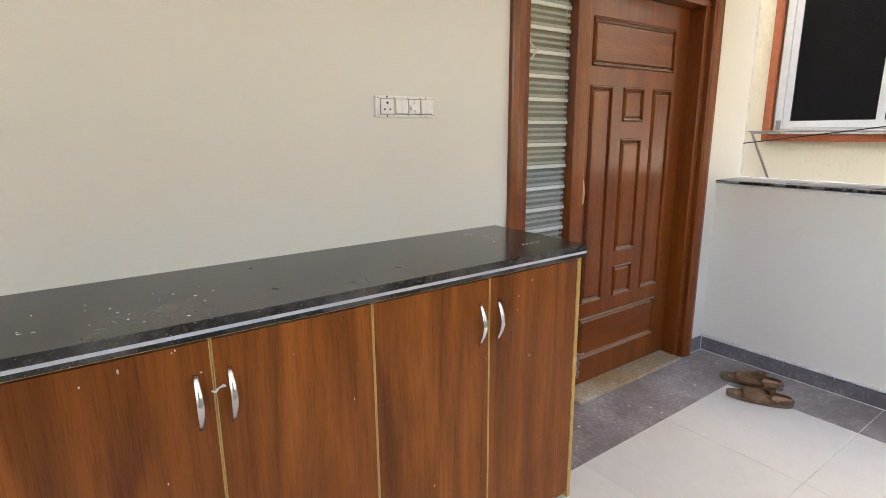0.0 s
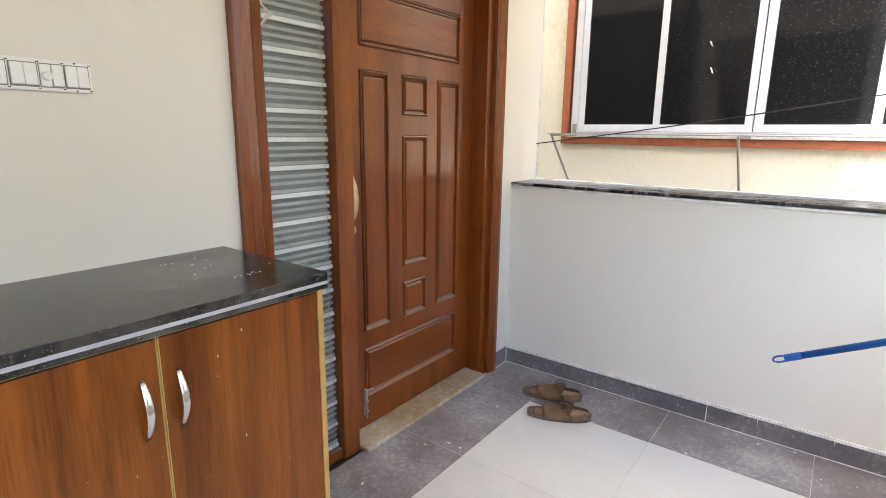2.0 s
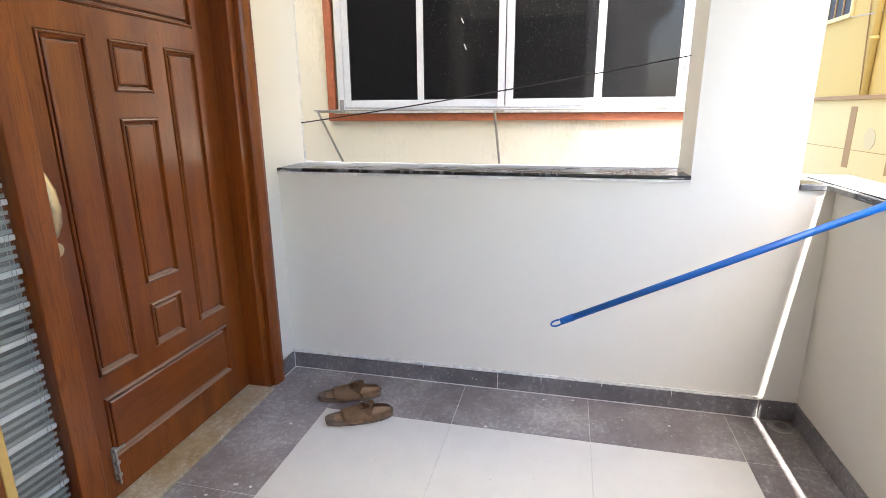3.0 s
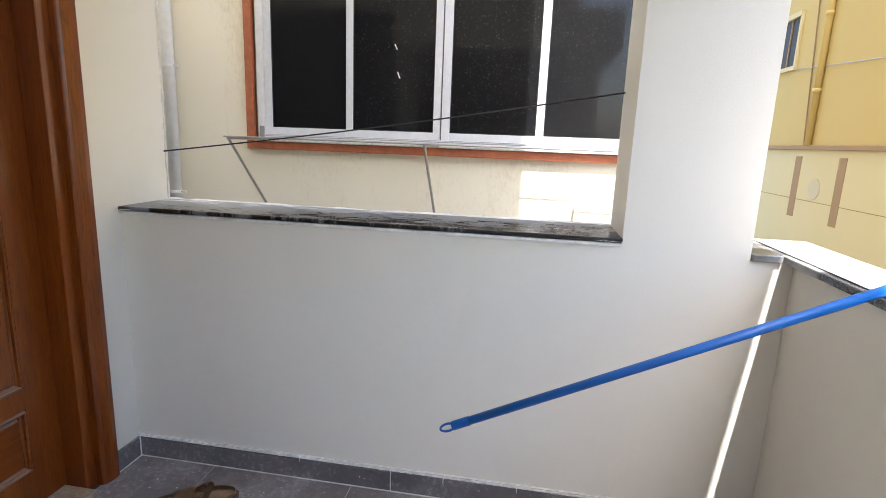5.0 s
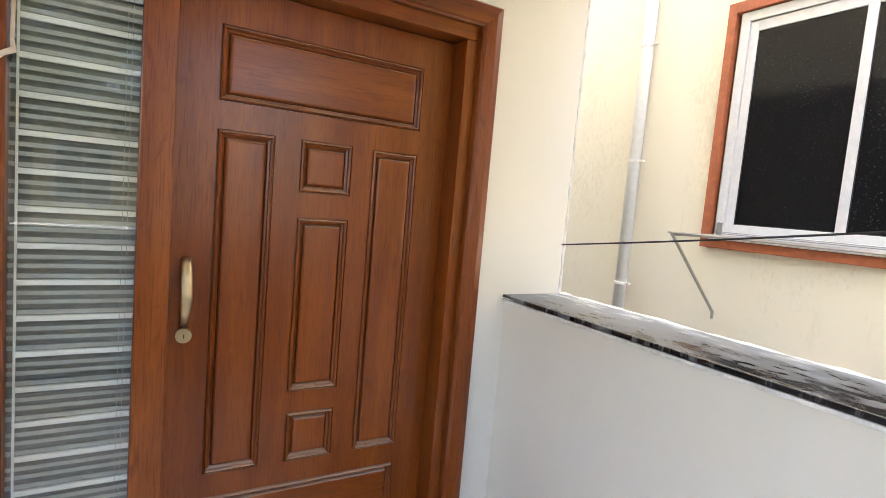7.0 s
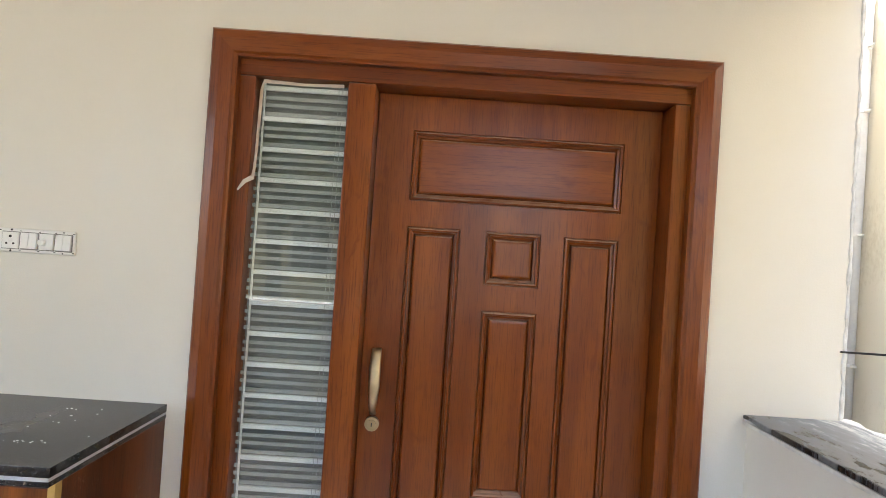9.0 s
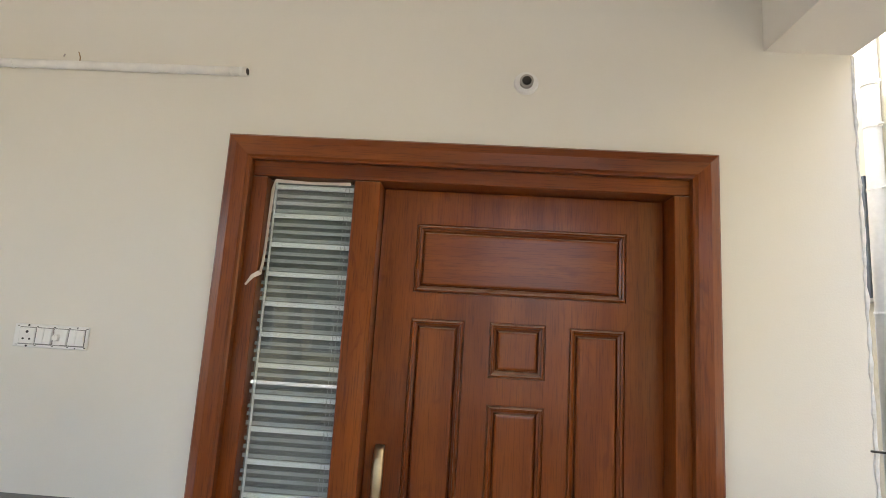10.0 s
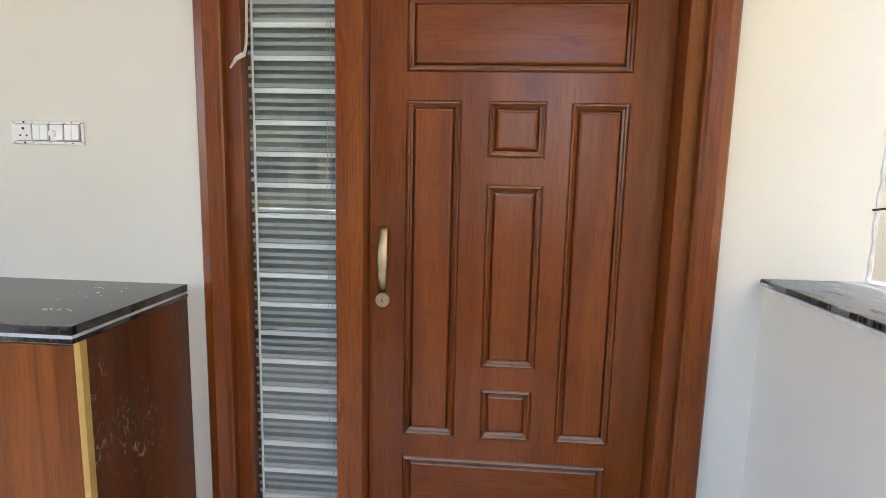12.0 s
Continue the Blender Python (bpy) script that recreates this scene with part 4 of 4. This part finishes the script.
slipper(1.285, -0.548, 27, "worn brown leather slipper on the cream tile edge")
slipper(1.452, -0.432, 22, "worn brown leather slipper on the dark border tile")

# ---- broom laid over the front parapet ----
broom = thing("broom", "blue plastic broom lying across the front parapet", "broom", at=(1.25, -2.44, 1.09))
E0, E1 = Vector((1.292, -1.387, 0.538)), Vector((1.188, -2.47, 1.112))
way = (E1 - E0).normalized()
bm = bmesh.new()
rod(bm, E0 + way * 0.05, E1, 0.0125, 18)
part("pole", bm, BLUE, broom, smooth=True)
bm = bmesh.new()
rod(bm, E0 + way * 0.03, E0 + way * 0.085, 0.0138, 18)
part("cap", bm, BLUE, broom)
side = way.cross(Vector((1, 0, 0))).normalized()
pts = [E0 + way * (0.012 - 0.024 * math.cos(a)) + side * 0.0115 * math.sin(a) for a in [2 * math.pi * k / 20 for k in range(21)]]
part("hanging_loop", sweep(pts, [0.0036] * 21, 8), BLUE, broom)
bm = bmesh.new()
rod(bm, E1 - way * 0.055, E1 + way * 0.02, 0.0155, 16, 0.020)
socket = part("socket", bm, SKYBLUE, broom, "ribbed light blue socket", True)
for k in range(8):
    off = side * math.cos(math.pi * k / 4) + way.cross(side) * math.sin(math.pi * k / 4)
    bm = bmesh.new()
    rod(bm, E1 - way * 0.05 + off * 0.0155, E1 + way * 0.018 + off * 0.0195, 0.0022, 6)
    part("rib", bm, SKYBLUE, socket)
bm = bmesh.new()
lo = [bm.verts.new(v) for v in ((1.15, -2.49, 1.066), (1.225, -2.49, 1.066), (1.33, -2.575, 1.066), (1.06, -2.575, 1.066))]
hi = [bm.verts.new(v) for v in ((1.16, -2.485, 1.135), (1.215, -2.485, 1.135), (1.325, -2.57, 1.125), (1.065, -2.57, 1.125))]
bm.faces.new(lo[::-1]), bm.faces.new(hi)
for j in range(4):
    bm.faces.new((lo[j], lo[(j + 1) % 4], hi[(j + 1) % 4], hi[j]))
bmesh.ops.bevel(bm, geom=list(bm.edges), offset=0.008, segments=2, affect="EDGES")
part("head", bm, SKYBLUE, broom, "light blue broom head")
bm = bmesh.new()
rng = random.Random(4)
for k in range(700):
    x = rng.uniform(1.065, 1.325)
    z = rng.uniform(1.075, 1.122)
    rod(bm, (x, -2.565, z), (x + (x - 1.195) * 0.7 + rng.uniform(-0.015, 0.015), -2.655 + rng.uniform(-0.015, 0.015), z + (z - 1.085) * 0.8 + rng.uniform(-0.008, 0.012)), 0.0016, 4)
part("bristles", bm, STRAW, broom, "yellow bristles")

# ---- floor, skirting, tiles ----
floor = tagged(obj("floor", boxes((-3.4, 1.70, -2.45, 0.0, -0.012, -0.0012)), GROUT), "cream floor tiles with a dark grey border", "floor", kind="structure")
J = 0.0015


def tile(x0, x1, y0, y1, material, shared={}):
    w, d = x1 - x0 - 2 * J, y1 - y0 - 2 * J
    key = (round(w, 3), round(d, 3), material.name)
    if key not in shared:
        me = bpy.data.meshes.new("tile")
        bm = boxes((-w / 2, w / 2, -d / 2, d / 2, -0.003, 0.0), bevel=0.0008, seg=1)
        bm.to_mesh(me)
        bm.free()
        me.materials.append(material)
        shared[key] = me
    t = new("tile", shared[key])
    t.parent = floor
    t.location = ((x0 + x1) / 2, (y0 + y1) / 2, 0)


xs = [1.341 - 0.6 * k for k in range(8)] + [-3.4]
ys = [-0.36, -0.96, -1.56, -2.16]
for xb, xa in zip(xs, xs[1:]):
    for yb, ya in zip(ys, ys[1:]):
        tile(xa, xb, ya, yb, TILE)
    tile(xa, xb, -0.36, 0, DARK_TILE)
    tile(xa, xb, -2.45, -2.16, DARK_TILE)
for yb, ya in zip([0] + ys, ys + [-2.45]):
    tile(1.341, 1.70, ya, yb, DARK_TILE)
rng = random.Random(11)
bm = bmesh.new()
for k in range(95):
    x, y = (rng.uniform(-0.1, 1.68), rng.uniform(-0.36, -0.04)) if k < 30 else (rng.uniform(1.35, 1.68), rng.uniform(-2.3, -0.05)) if k < 85 else (rng.uniform(0, 1.3), rng.uniform(-2.1, -0.4))
    r = rng.choice((0.0015, 0.002, 0.002, 0.003, 0.003, 0.004, 0.007))
    n = 9
    a0 = rng.random()
    ring = [bm.verts.new((x + r * rng.uniform(0.7, 1.2) * math.cos(a0 + 2 * math.pi * j / n), y + r * rng.uniform(0.7, 1.2) * math.sin(a0 + 2 * math.pi * j / n), 0.0006)) for j in range(n)]
    top_ = bm.verts.new((x, y, 0.0016))
    for j in range(n):
        bm.faces.new((ring[j], ring[(j + 1) % n], top_))
tagged(obj("paint_drops", bm, CEMENT), "dried white paint drops scattered on the tiles", "paint", kind="stuff")
drain = thing("floor_drain", "round perforated steel floor drain in the corner", "drain", at=(1.633, -2.375, 0))
bm = bmesh.new()
rod(bm, (1.633, -2.375, 0.0), (1.633, -2.375, 0.006), 0.052, 28, 0.048)
part("grate", bm, STEEL, drain)
bm = bmesh.new()
for k in range(5):
    for j in range(5):
        if math.hypot(k - 2, j - 2) < 2.5:
            rod(bm, (1.613 + 0.01 * k, -2.395 + 0.01 * j, 0.005), (1.613 + 0.01 * k, -2.395 + 0.01 * j, 0.0066), 0.0034, 8)
part("holes", bm, DARK, drain)
skirt = thing("baseboard", "dark grey tile skirting with white cement along its top", "baseboard", "structure", at=(1.69, -1.2, 0))
for y0, y1 in ((-1.120, -0.001), (-2.292, -1.124), (-2.45, -2.30)):
    part("tile", boxes((1.688, 1.70, y0, y1, 0.0, 0.086 + 0.003 * math.sin(y0 * 7)), bevel=0.002), SKIRT, skirt)
part("cement", boxes((1.6905, 1.70, -2.292, -0.001, 0.088, 0.101), (1.6895, 1.70, -1.124, -1.120, 0.0, 0.09), (1.684, 1.6875, -2.292, -0.014, 0.0, 0.0035), (1.56, 1.684, -0.0155, -0.0125, 0.0, 0.0035), (1.683, 1.6875, -0.0155, -0.0125, 0.0036, 0.088)), CEMENT, skirt, "white cement line")
rng = random.Random(6)
part("cement_bead", sweep([(1.6895, -0.004 - 2.285 * k / 120, 0.0925 + 0.004 * rng.random()) for k in range(121)], [0.003 + 0.0075 * rng.random() ** 2 for k in range(121)], 6, (1.0, 0.35)), CEMENT, skirt, "ragged white cement on the skirting edge")
for y, h in ((-1.335, 0.035), (-1.62, 0.022), (-0.74, 0.018), (-1.93, 0.03)):
    part("cement_drip", sweep([(1.6875, y, 0.092), (1.6872, y + 0.001, 0.092 - h * 0.6), (1.6875, y - 0.001, 0.092 - h)], [0.004, 0.003, 0.0012], 6, (1.0, 0.5)), CEMENT, skirt)
part("tile", boxes((1.558, 1.688, -0.012, 0.0, 0.0, 0.088), bevel=0.002), SKIRT, skirt)
part("tile", boxes((-3.4, 1.688, -2.45, -2.438, 0.0, 0.088), bevel=0.002), SKIRT, skirt)
